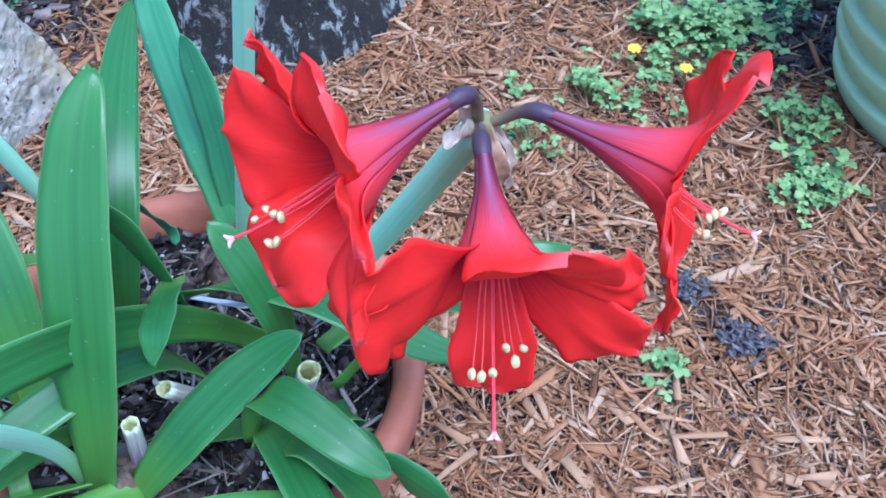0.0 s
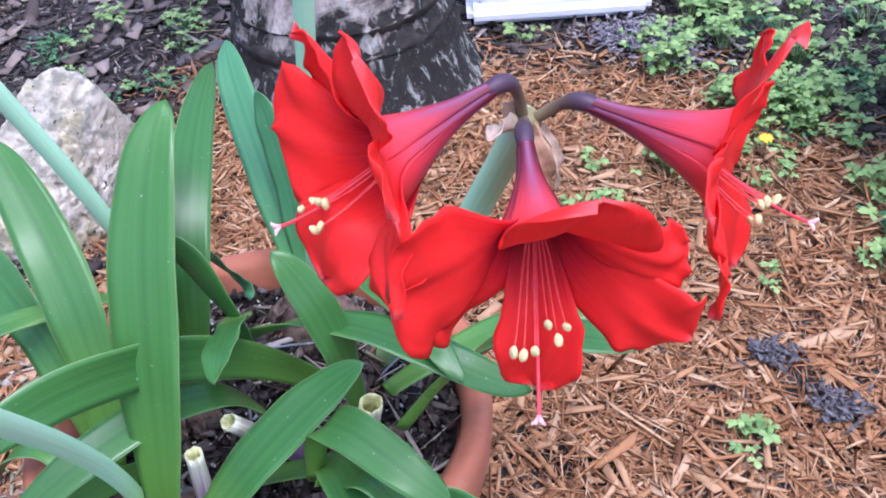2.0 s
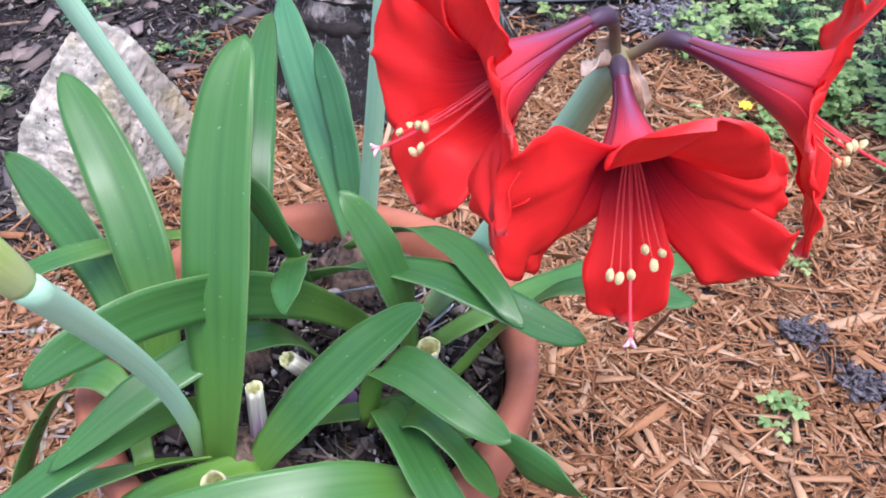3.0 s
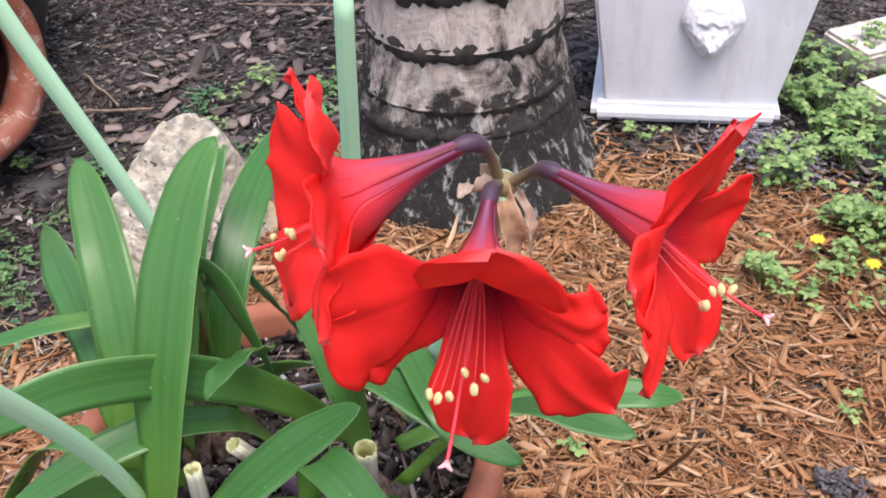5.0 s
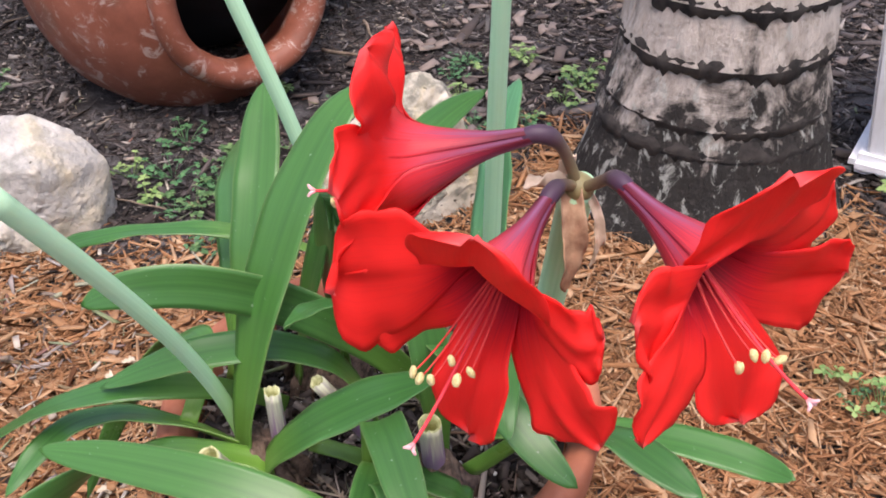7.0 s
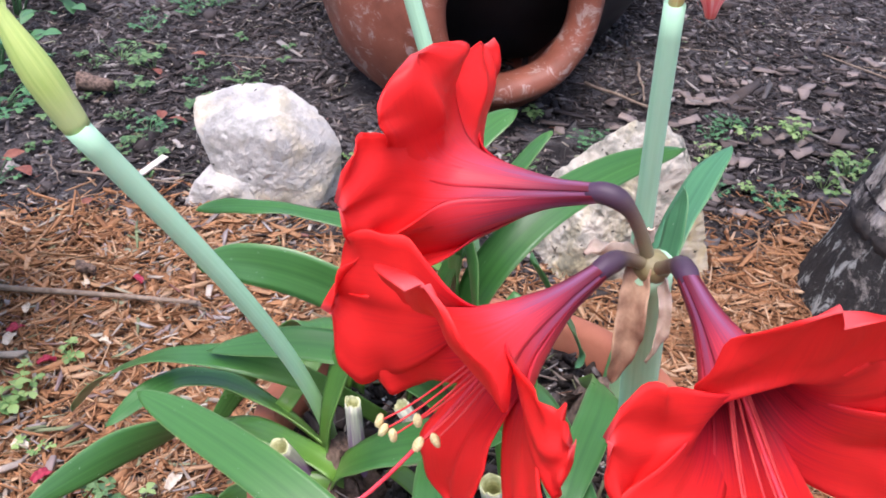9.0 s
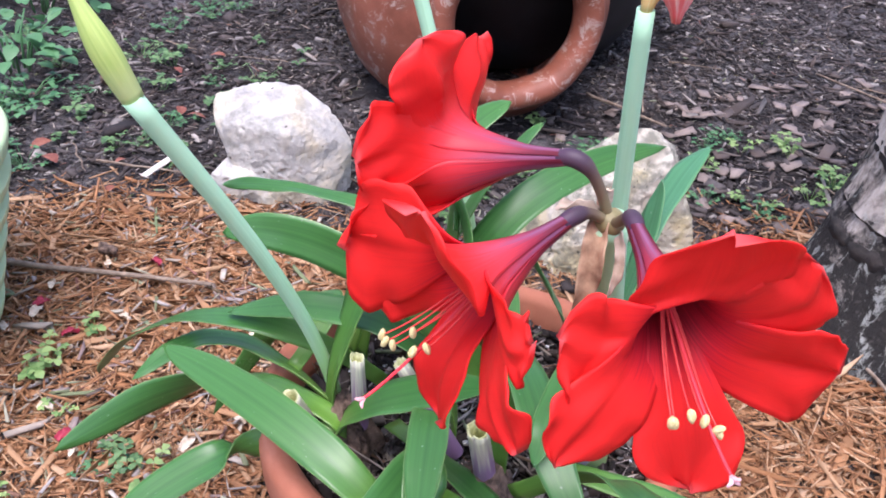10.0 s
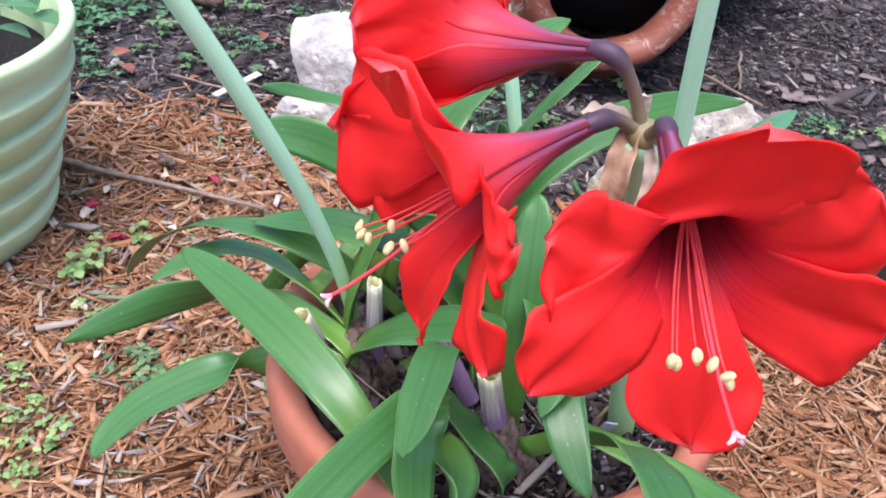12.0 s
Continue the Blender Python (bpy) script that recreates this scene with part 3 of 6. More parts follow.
def loose(name, n, box, seed, bed, size, mat, label, zmax, tilt=0.2, bare=0.0, spread=0.0):
    rng = np.random.default_rng(seed)
    x, y = scatter(n, box, rng, bed)
    if spread:
        # thins out away from the flower bed
        keep = rng.uniform(0, 1, len(x)) < np.exp(-(np.hypot(x + 0.2, y - 0.9) / spread) ** 2)
        x, y = x[keep], y[keep]
    if bare:
        # drifts of litter with bare earth between, barest towards the west
        drift = np.array([noise.noise((a * 2.6, b * 2.6, 7)) + 0.5 * noise.noise((a * 8, b * 8, 2)) for a, b in zip(x, y)])
        west = smooth01((-0.9 - x) / 0.5) * smooth01((1.5 - y) / 0.4)
        keep = drift + rng.normal(0, 0.12, len(x)) > -0.55 + bare * west
        x, y = x[keep], y[keep]
    k = len(x)
    ln = np.clip(rng.lognormal(math.log(size[0]), 0.5, k), size[0] * 0.3, size[0] * 3.2)
    wd = np.clip(rng.lognormal(math.log(size[1]), 0.45, k), size[1] * 0.35, size[1] * 3)
    th = wd * rng.uniform(0.25, 0.6, k)
    z = np.array([ground_height(a, b) for a, b in zip(x, y)]) + rng.uniform(0.0, zmax, k)
    me = chip_boxes(np.stack([x, y, z], -1), ln, wd, th, rng.uniform(0, 6.28, k), rng.normal(0, tilt, k), rng.normal(0, tilt * 1.6, k), rng)
    me.name = name
    return tagged(part(name, me, mat, smooth=False), label, "mulch", kind="stuff")


loose("wood_mulch", 46000, (-1.45, 1.15, -0.1, 1.85), 3, True, (0.034, 0.0038), MULCH, "shredded orange-brown cedar mulch covering the bed", 0.014)
loose("fine_mulch", 60000, (-1.45, 1.15, -0.1, 1.85), 4, True, (0.03, 0.0017), MULCH, "fine reddish splinters among the cedar mulch", 0.02, 0.26)
loose("outer_mulch", 16000, (-2.2, 3.0, -2.2, 1.9), 14, True, (0.05, 0.008), MULCH, "cedar mulch thinning out at the far side of the bed", 0.008, 0.15, 0.0, 1.7)
loose("outer_bark", 20000, (-5.0, 4.0, -1.5, 6.0), 15, False, (0.045, 0.011), BARK, "weathered bark flakes thinning out over the garden earth", 0.006, 0.15, 0.0, 2.6)
loose("bark_mulch", 46000, (-2.7, 1.3, 0.0, 3.6), 5, False, (0.019, 0.006), BARK, "dark weathered bark flakes on damp earth", 0.009, 0.24, 0.25)
loose("pale_litter", 5200, (-2.5, 1.1, 0.0, 2.6), 8, False, (0.014, 0.0026), STRAND, "bleached stalks and leaf scraps strewn on the earth", 0.011, 0.2)
loose("bleached_mulch", 2600, (-1.36, -0.3, -0.05, 0.95), 9, True, (0.024, 0.004), STRAND, "bleached stalks and petal scraps strewn over the cedar mulch", 0.022, 0.2)
loose("bark_litter", 86000, (-2.4, 1.1, 0.0, 3.0), 6, False, (0.013, 0.0017), BARK, "fine dark litter on the earth", 0.008, 0.25, 0.08)


# ---- palm trunk ----
def build_palm():
    palm = thing("palm_tree", "thick grey palm trunk with dark leaf-scar rings and blackened root collar", "palm tree", (-0.333, 1.595, 0))
    levels = [-0.03, 0.165, 0.215, 0.32, 0.42, 0.52, 0.61, 0.7, 0.79, 0.88, 0.96, 1.05, 1.14, 1.26, 1.38, 1.5, 1.63, 1.76, 1.9]

    def radius(z):
        return 0.168 + 0.099 * math.exp(-max(z, 0) / 0.18)

    rng = np.random.default_rng(8)
    seg = 144
    for i, (z0, z1) in enumerate(zip(levels, levels[1:])):
        tilt, ta = rng.uniform(0.0, 0.02), rng.uniform(0, 6.28)
        rows = 9
        verts = []
        for r in range(rows + 2):
            f = min(r / rows, 1.0)
            z = z0 + (z1 - z0) * f
            rad = radius(z) * (1.025 - 0.05 * f) if i else radius(z)
            if r == rows + 1:
                rad, z = rad * 0.93, z + 0.003
            for j in range(seg):
                a = 2 * math.pi * j / seg
                c, s = math.cos(a), math.sin(a)
                dz = tilt * math.cos(a - ta) * f + 0.008 * noise.noise((c * 3 + i * 7, s * 3, i)) + 0.006 * noise.noise((c * 9 + i * 3, s * 9, i))
                d = 0.009 * noise.noise((c * 1.5, s * 1.5, z * 4)) + 0.0045 * noise.noise((c * 7, s * 7, z * 16)) + 0.002 * noise.noise((c * 24, s * 24, z * 30))
                if not i:
                    d += 0.012 * noise.noise((c * 4, s * 4, z * 8)) * (1 - f)
                verts.append(((rad + d) * c, (rad + d) * s, z + (dz if r else 0)))
        faces = [(r * seg + j, r * seg + (j + 1) % seg, (r + 1) * seg + (j + 1) % seg, (r + 1) * seg + j) for r in range(rows + 1) for j in range(seg)]
        if i == len(levels) - 2:
            faces.append(tuple(range((rows + 1) * seg, (rows + 2) * seg)))
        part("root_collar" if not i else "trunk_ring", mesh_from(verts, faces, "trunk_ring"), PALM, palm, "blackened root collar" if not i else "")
        if i:
            # the ragged dark scar that each fallen frond left
            sv, sf = [], []
            for j in range(seg):
                a = 2 * math.pi * j / seg
                c, s = math.cos(a), math.sin(a)
                h = 0.019 + 0.02 * noise.noise((c * 5 + i * 11, s * 5, 2)) + 0.012 * noise.noise((c * 17, s * 17, i)) + 0.006 * noise.noise((c * 40, s * 40, i))
                h = max(h, 0.005)
                dz = 0.008 * noise.noise((c * 3 + i * 5, s * 3, 9))
                rr = radius(z0) * 1.02 + 0.0005 + 0.009 * noise.noise((c * 1.5, s * 1.5, z0 * 4)) + 0.004 * noise.noise((c * 14, s * 14, i)) + 0.002 * noise.noise((c * 40, s * 40, i))
                sv += [(rr * 0.95 * c, rr * 0.95 * s, z0 + dz - h), ((rr - 0.004) * c, (rr - 0.004) * s, z0 + dz - h * 0.9), (rr * c, rr * s, z0 + dz + h * 0.35), (rr * 0.95 * c, rr * 0.95 * s, z0 + dz + h)]
            for j in range(seg):
                p, q = 4 * j, 4 * ((j + 1) % seg)
                sf += [(p + k, q + k, q + k + 1, p + k + 1) for k in range(3)]
            part("leaf_scar", mesh_from(sv, sf, "leaf_scar"), PALM_SCAR, palm, "ragged dark leaf-scar ring")
    return palm


build_palm()


# ---- flower pot ----
POT = (-0.182, 0.548, 0.0)
POT_R, POT_H, SOIL_Z = 0.2235, 0.312, 0.272


def build_pot():
    pot = thing("flower_pot", "large round terracotta flower pot standing on the mulch", "flower pot", POT)
    r, h = POT_R, POT_H
    body = [(0.0, 0.012), (0.135, 0.012), (0.15, 0.0), (0.158, 0.006), (r - 0.022, h - 0.075), (r - 0.02, h - 0.068)]
    inner = [(r - 0.034, h - 0.06), (0.14, 0.03), (0.0, 0.03)]
    part("body", lathe(body + inner, 96, "pot_body", 0.001), TERRA, pot)
    rim = [(r - 0.03, h - 0.075), (r - 0.008, h - 0.072), (r - 0.003, h - 0.06), (r, h - 0.02), (r - 0.001, h - 0.008), (r - 0.006, h - 0.001), (r - 0.013, h), (r - 0.022, h - 0.003), (r - 0.028, h - 0.01), (r - 0.032, h - 0.04), (r - 0.036, h - 0.075), (r - 0.03, h - 0.075)]
    part("rim", lathe(rim, 96, "pot_rim", 0.0012, 5.0), TERRA, pot, "thick rounded terracotta rim")
    return pot


build_pot()


def build_soil():
    verts, faces = [(0, 0, 0.004)], []
    rings, seg = 26, 72
    for i in range(1, rings + 1):
        for j in range(seg):
            a = 2 * math.pi * j / seg
            rad = (POT_R - 0.034) * i / rings
            x, y = rad * math.cos(a), rad * math.sin(a)
            verts.append((x, y, 0.012 * noise.noise((x * 16, y * 16, 1)) + 0.006 * noise.noise((x * 50, y * 50, 4))))
    for j in range(seg):
        faces.append((0, 1 + j, 1 + (j + 1) % seg))
    for i in range(rings - 1):
        for j in range(seg):
            faces.append((1 + i * seg + j, 1 + (i + 1) * seg + j, 1 + (i + 1) * seg + (j + 1) % seg, 1 + i * seg + (j + 1) % seg))
    ob = part("potting_soil", mesh_from(verts, faces, "soil"), SOIL)
    ob.location = (POT[0], POT[1], SOIL_Z)
    tagged(ob, "dark crumbly potting soil filling the pot", "soil", kind="stuff")
    rng = np.random.default_rng(12)

    def bits(name, n, size, mat, label, zmax):
        a, q = rng.uniform(0, 6.28, n), np.sqrt(rng.uniform(0, 1, n)) * (POT_R - 0.04)
        x, y = q * np.cos(a), q * np.sin(a)
        z = np.array([0.012 * noise.noise((i * 16, j * 16, 1)) for i, j in zip(x, y)]) + rng.uniform(0, zmax, n)
        ln = np.clip(rng.lognormal(math.log(size[0]), 0.5, n), size[0] * 0.4, size[0] * 3)
        wd = ln * rng.uniform(size[1], size[2], n)
        me = chip_boxes(np.stack([x, y, z], -1), ln, wd, wd * 0.6, rng.uniform(0, 6.28, n), rng.normal(0, 0.35, n), rng.normal(0, 0.5, n), rng)
        me.name = name
        o = part(name, me, mat, smooth=False)
        o.location = (POT[0], POT[1], SOIL_Z)
        tagged(o, label, "soil", kind="stuff")

    bits("bark_crumbs", 3200, (0.009, 0.25, 0.7), CRUMB, "dark bark crumbs on the potting soil", 0.01)
    bits("perlite_grains", 480, (0.0032, 0.5, 1.0), PERLITE, "white perlite grains in the potting soil", 0.012)
    bits("dry_roots", 420, (0.026, 0.03, 0.08), STRAND, "thin dry roots and fibres on the soil", 0.014)


build_soil()


# ---- terracotta urn lying on its side ----
def build_urn():
    axis = unit((0.94, -0.16, 0.06))
    mouth = np.array((-1.25, 1.25, 0.272))
    urn = thing("terracotta_urn", "large weathered terracotta jar lying on its side, mouth open", "urn", (-1.52, 1.29, 0))
    prof = [(0.0, -0.76), (0.12, -0.755), (0.19, -0.72), (0.275, -0.62), (0.325, -0.48), (0.338, -0.35), (0.322, -0.22), (0.275, -0.12), (0.22, -0.065), (0.19, -0.05)]
    inside = [(0.15, -0.045), (0.17, -0.07), (0.215, -0.12), (0.28, -0.22), (0.3, -0.35), (0.285, -0.48), (0.235, -0.61), (0.14, -0.69), (0.0, -0.72)]
    lip = [(0.186, -0.058), (0.2, -0.045), (0.207, -0.02), (0.204, 0.0), (0.194, 0.012), (0.178, 0.014), (0.162, 0.005), (0.15, -0.015), (0.147, -0.04), (0.15, -0.058), (0.186, -0.058)]
    z = Vector(axis)
    rot = z.to_track_quat('Z', 'Y').to_matrix().to_4x4()
    local = Matrix.Translation(Vector(mouth) - Vector((-1.52, 1.29, 0))) @ rot
    for nm, pr, lab in (("body", prof + inside, ""), ("lip", lip, "thick rolled lip with pale scuffs")):
        ob = part(nm, lathe(pr, 96, nm, 0.004), TERRA_OLD, urn, lab)
        ob.matrix_local = local
    return urn


build_urn()


# ---- limestone rocks ----
def rock(name, at, turn, centre, lumps, seed, label, mat, rough=1.0, holes=0.5):
    """A broken stone: flat-faced lumps grown together, chipped and pitted all over."""
    centre = np.array(centre)
    sides = []
    for lump in lumps:
        hull = bmesh.new()
        for p in lump:
            hull.verts.new(p)
        bmesh.ops.convex_hull(hull, input=hull.verts)
        bmesh.ops.recalc_face_normals(hull, faces=hull.faces)
        sides.append((np.array([f.normal for f in hull.faces]), np.array([f.normal.dot(f.verts[0].co) for f in hull.faces])))
        hull.free()
    bm = bmesh.new()
    bmesh.ops.create_icosphere(bm, subdivisions=7, radius=1.0)
    way = np.array([v.co for v in bm.verts])
    reach = np.zeros(len(way))
    for nrm, d in sides:
        slope = way @ nrm.T
        room = np.where(slope > 1e-4, (d - nrm @ centre) / np.maximum(slope, 1e-4), 9.0)
        # a soft minimum rounds the edges
        reach = np.maximum(reach, -np.log(np.exp(-room * 420).sum(1)) / 420)
    for v, w, r in zip(bm.verts, way, reach):
        p = centre + w * max(r, 0.01)
        q = Vector(p * 9) + Vector((seed, 0, 0))
        k = 0.009 * noise.noise(q * 0.8) + 0.0045 * abs(noise.noise(q * 2.3)) + 0.0025 * noise.noise(q * 5.5) + 0.0017 * noise.noise(q * 11) + 0.0012 * noise.noise(q * 23) + 0.0007 * noise.noise(q * 47)
        pit = noise.noise(q * 4.2 + Vector((5, 5, 5)))
        if pit > holes:
            k -= (pit - holes) * 0.03
        v.co = p + w * k * rough
    ob = part(name, bm, mat)
    ob.matrix_world = pose(*at, 0, 0, turn)
    return tagged(ob, label, "rock")


rock("limestone_rock", (-1.228, 0.668, 0), 59.5, (-0.02, -0.02, 0.045), [
    [(-0.125, 0.02, 0.185), (-0.117, -0.03, 0.145), (-0.034, 0.07, 0.2), (0.05, 0.05, 0.207), (0.112, 0.03, 0.165), (0.163, 0.01, 0.1), (0.152, 0.03, -0.02), (0.11, -0.055, -0.02), (0.04, -0.075, 0.15), (0.0, -0.08, -0.03), (-0.058, -0.05, 0.09), (-0.05, -0.05, -0.03), (-0.03, 0.12, -0.02), (-0.08, 0.09, 0.1), (0.1, 0.11, -0.02)],
    [(-0.152, -0.06, -0.02), (-0.12, -0.055, 0.042), (-0.04, -0.085, 0.05), (0.02, -0.095, -0.03), (-0.1, 0.05, -0.02), (0.06, 0.0, 0.06), (-0.06, 0.02, 0.095), (0.05, 0.05, -0.02)],
], 21, "pale limestone rock with a notched side and spreading foot", ROCK)
rock("limestone_rock", (-0.74, 1.16, 0), 0, (0.0, 0.0, 0.08), [
    [(-0.11, -0.12, 0.05), (-0.08, -0.09, 0.148), (-0.02, 0.0, 0.222), (0.0, 0.012, 0.27), (0.035, 0.036, 0.28), (0.036, 0.095, 0.235), (0.085, 0.056, 0.225), (0.112, 0.12, 0.08), (0.088, 0.03, 0.07), (-0.12, -0.13, -0.02), (0.02, -0.12, -0.02), (0.03, -0.09, 0.1), (0.09, 0.0, -0.02), (0.13, 0.13, -0.02), (0.0, 0.15, -0.02), (-0.11, 0.0, -0.02), (-0.05, 0.1, 0.1)],
], 34, "weathered cream limestone rock with dark pits and lichen", ROCK_PITTED, 1.25, 0.32)


# ---- white garden planter with a lion head ----
def block(bm, lo, hi, bevel=0.0):
    ret = bmesh.ops.create_cube(bm, size=1.0)
    for v in ret["verts"]:
        v.co = Vector([lo[k] + (v.co[k] + 0.5) * (hi[k] - lo[k]) for k in range(3)])
    if bevel:
        es = list({e for v in ret["verts"] for e in v.link_edges})
        bmesh.ops.bevel(bm, geom=es, offset=bevel, segments=2, affect='EDGES')


def build_plinth():
    pl = thing("square_planter", "white-painted square garden planter with a lion head relief", "planter", (0.075, 1.842, 0))
    pl.rotation_euler = (0, 0, radians(8.1))
    w, d, h = 0.185, 0.37, 0.5
    bm = bmesh.new()
    low = 0.955
    high = {-1: 1.24, 1: 1.48}
    v = [bm.verts.new((sx * w * (high[sx] if z == h else low), (0.012 if sy < 0 else d) - (0.016 if sy < 0 and z == h else 0), z)) for z in (0.035, h) for sx, sy in ((-1, -1), (1, -1), (1, 1), (-1, 1))]
    for f in ((3, 2, 1, 0), (4, 5, 6, 7), (0, 1, 5, 4), (1, 2, 6, 5), (2, 3, 7, 6), (3, 0, 4, 7)):
        bm.faces.new([v[i] for i in f])
    bmesh.ops.bevel(bm, geom=list(bm.edges), offset=0.006, segments=2, affect='EDGES')
    part("body", bm, PAINT, pl, smooth=False)
    bm = bmesh.new()
    block(bm, (-0.205, -0.012, 0.0), (0.19, d + 0.02, 0.042), 0.015)
    part("base_moulding", bm, PAINT_BRIGHT, pl, "white base moulding, chipped and dirty", smooth=False)
    bm = bmesh.new()
    block(bm, (-0.25, -0.03, h), (0.295, d + 0.04, h + 0.04), 0.012)
    part("top_moulding", bm, PAINT, pl, smooth=False)
    # the relief: one plain shape
    bm = bmesh.new()
    bmesh.ops.create_icosphere(bm, subdivisions=5, radius=1.0)
    for q in bm.verts:
        x, y, z = q.co
        n1 = 0.3 * noise.noise(q.co * 3.1) + 0.3 * noise.noise(q.co * 6.5) + 0.15 * noise.noise(q.co * 13)
        muzzle = 0.5 * math.exp(-((x / 0.45) ** 2 + ((z + 0.35) / 0.4) ** 2))
        ears = 0.25 * (math.exp(-(((x - 0.65) / 0.25) ** 2 + ((z - 0.75) / 0.25) ** 2)) + math.exp(-(((x + 0.65) / 0.25) ** 2 + ((z - 0.75) / 0.25) ** 2)))
        eyes = 0.2 * (math.exp(-(((x - 0.32) / 0.13) ** 2 + ((z - 0.2) / 0.1) ** 2)) + math.exp(-(((x + 0.32) / 0.13) ** 2 + ((z - 0.2) / 0.1) ** 2)))
        front = 1 if y < 0 else 0
        taper = 1 - 0.42 * smooth01(0.5 - 0.9 * z)
        brow = 0.12 * math.exp(-((z - 0.42) / 0.14) ** 2) * math.exp(-(x / 0.6) ** 2)
        mouth = 0.16 * math.exp(-((z + 0.62 - 0.3 * x * x) / 0.07) ** 2) * math.exp(-(x / 0.35) ** 2)
        muzzle += brow - mouth
        q.co = Vector((x * 0.069 * taper * (1 + 0.3 * ears), y * (0.028 + n1 * 0.02) - front * (0.045 * muzzle - 0.035 * eyes), (z * (1.0 + ears) - 0.18 * muzzle) * 0.062))
    ob = part("relief", bm, PAINT, pl, "white lion head relief")
    ob.location = (0.032, 0.0, 0.214)
    return pl


build_plinth()


# ---- ribbed green pots ----
def ribbed_pot(at, radius, height, label, turn):
    pot = thing("glazed_planter", label, "planter", at, "ribbed green planters")
    ribs = 5
    prof = [(0.0, 0.01), (radius * 0.6, 0.0)]
    for i in range(ribs):
        r0 = radius * (0.72 + 0.24 * i / ribs)
        r1 = radius * (0.78 + 0.24 * (i + 1) / ribs)
        z0, z1 = height * 0.8 * i / ribs, height * 0.8 * (i + 1) / ribs
        for f in np.linspace(0, 1, 9):
            prof.append((r0 + (r1 - r0) * math.sin(f * math.pi / 2) ** 0.8, z0 + (z1 - z0) * f))
    prof += [(radius * 0.97, height * 0.81), (radius * 1.03, height * 0.9), (radius * 1.05, height * 0.975), (radius * 1.04, height), (radius * 0.98, height), (radius * 0.96, height * 0.96), (radius * 0.92, height * 0.8), (radius * 0.9, height * 0.72)]
    # ribs run round in a slight spiral
    seg = 96
    verts = []
    for r, z in prof:
        for j in range(seg):
            a = 2 * math.pi * j / seg
            k = min(max(z / height, 0), 1)
            verts.append((r * math.cos(a), r * math.sin(a), z + 0.035 * math.sin(a + turn) * k * (1 - k) * 3 * height))
    n = len(prof)
    faces = [(i * seg + j, i * seg + (j + 1) % seg, (i + 1) * seg + (j + 1) % seg, (i + 1) * seg + j) for i in range(n - 1) for j in range(seg)]
    part("body", mesh_from(verts, faces, "planter_body"), GLAZE, pot)
    soil = part("soil", lathe([(0.0, height * 0.78), (radius * 0.5, height * 0.775), (radius * 0.91, height * 0.77)], 48, "planter_soil", 0.01), SOIL, pot, "dark soil")
    soil.location = (0, 0, 0)
    return pot


ribbed_pot((-0.975, -0.095, 0), 0.262, 0.345, "pale green ribbed planter with a dark-leaved plant", 0.6)
ribbed_pot((0.93, 1.36, 0), 0.3, 0.42, "pale green ribbed planter at the weedy edge of the bed", 2.2)


# ---- the amaryllis ----
plant = thing("amaryllis_plant", "potted red amaryllis with strap leaves and three open trumpets", "plant", (POT[0], POT[1], SOIL_Z))
ORIGIN = np.array((POT[0], POT[1], SOIL_Z))
leaf_rng = np.random.default_rng(5)


def leaf(p0, p1, p2, p3, side, width, twist, mat=LEAF, label="", fold=0.16, foot=0.5):
    """One strap leaf from its foot p0 to its tip p3."""
    c = [np.array(p) - ORIGIN for p in (p0, p1, p2, p3)]
    return part("leaf", strap(c, side, width, twist, leaf_rng, fold, foot), mat, plant, label)


leaf((-0.227, 0.409, 0.295), (-0.188, 0.394, 0.455), (-0.207, 0.496, 0.613), (-0.189, 0.565, 0.642), (0.94, -0.23, -0.25), 0.055, 0.09, label="broad upright green strap leaf")
leaf((-0.288, 0.453, 0.326), (-0.252, 0.477, 0.488), (-0.33, 0.55, 0.534), (-0.382, 0.609, 0.57), (0.95, 0.3, 0.07), 0.048, -0.33)
leaf((-0.309, 0.477, 0.295), (-0.306, 0.487, 0.448), (-0.387, 0.545, 0.477), (-0.511, 0.655, 0.436), (0.74, 0.33, 0.59), 0.045, -0.12)
leaf((-0.246, 0.565, 0.294), (-0.2, 0.503, 0.478), (-0.217, 0.599, 0.559), (-0.267, 0.826, 0.514), (0.85, -0.05, -0.45), 0.04, -0)
leaf((-0.268, 0.515, 0.298), (-0.257, 0.53, 0.43), (-0.24, 0.562, 0.53), (-0.227, 0.628, 0.593), (0.93, -0.31, 0.1), 0.036, -0.08)
leaf((-0.154, 0.666, 0.293), (-0.197, 0.743, 0.42), (-0.259, 0.833, 0.475), (-0.283, 0.908, 0.491), (0.96, 0.05, 0.26), 0.042, -0.18, LEAF_BLUE)
leaf((-0.16, 0.676, 0.293), (-0.169, 0.728, 0.401), (-0.188, 0.758, 0.472), (-0.204, 0.771, 0.516), (0.93, -0.16, 0.32), 0.035, -0.04, LEAF_BLUE)
leaf((-0.25, 0.56, 0.295), (-0.245, 0.542, 0.56), (-0.207, 0.532, 0.585), (-0.16, 0.53, 0.405), (0.9, -0.3, 0.25), 0.036, 0.1, foot=0.8)
leaf((-0.168, 0.535, 0.44), (-0.155, 0.5, 0.475), (-0.148, 0.45, 0.508), (-0.133, 0.407, 0.512), (-0.94, -0.2, -0.28), 0.027, -0.02, foot=0.8, label="folded tip of a green strap leaf")
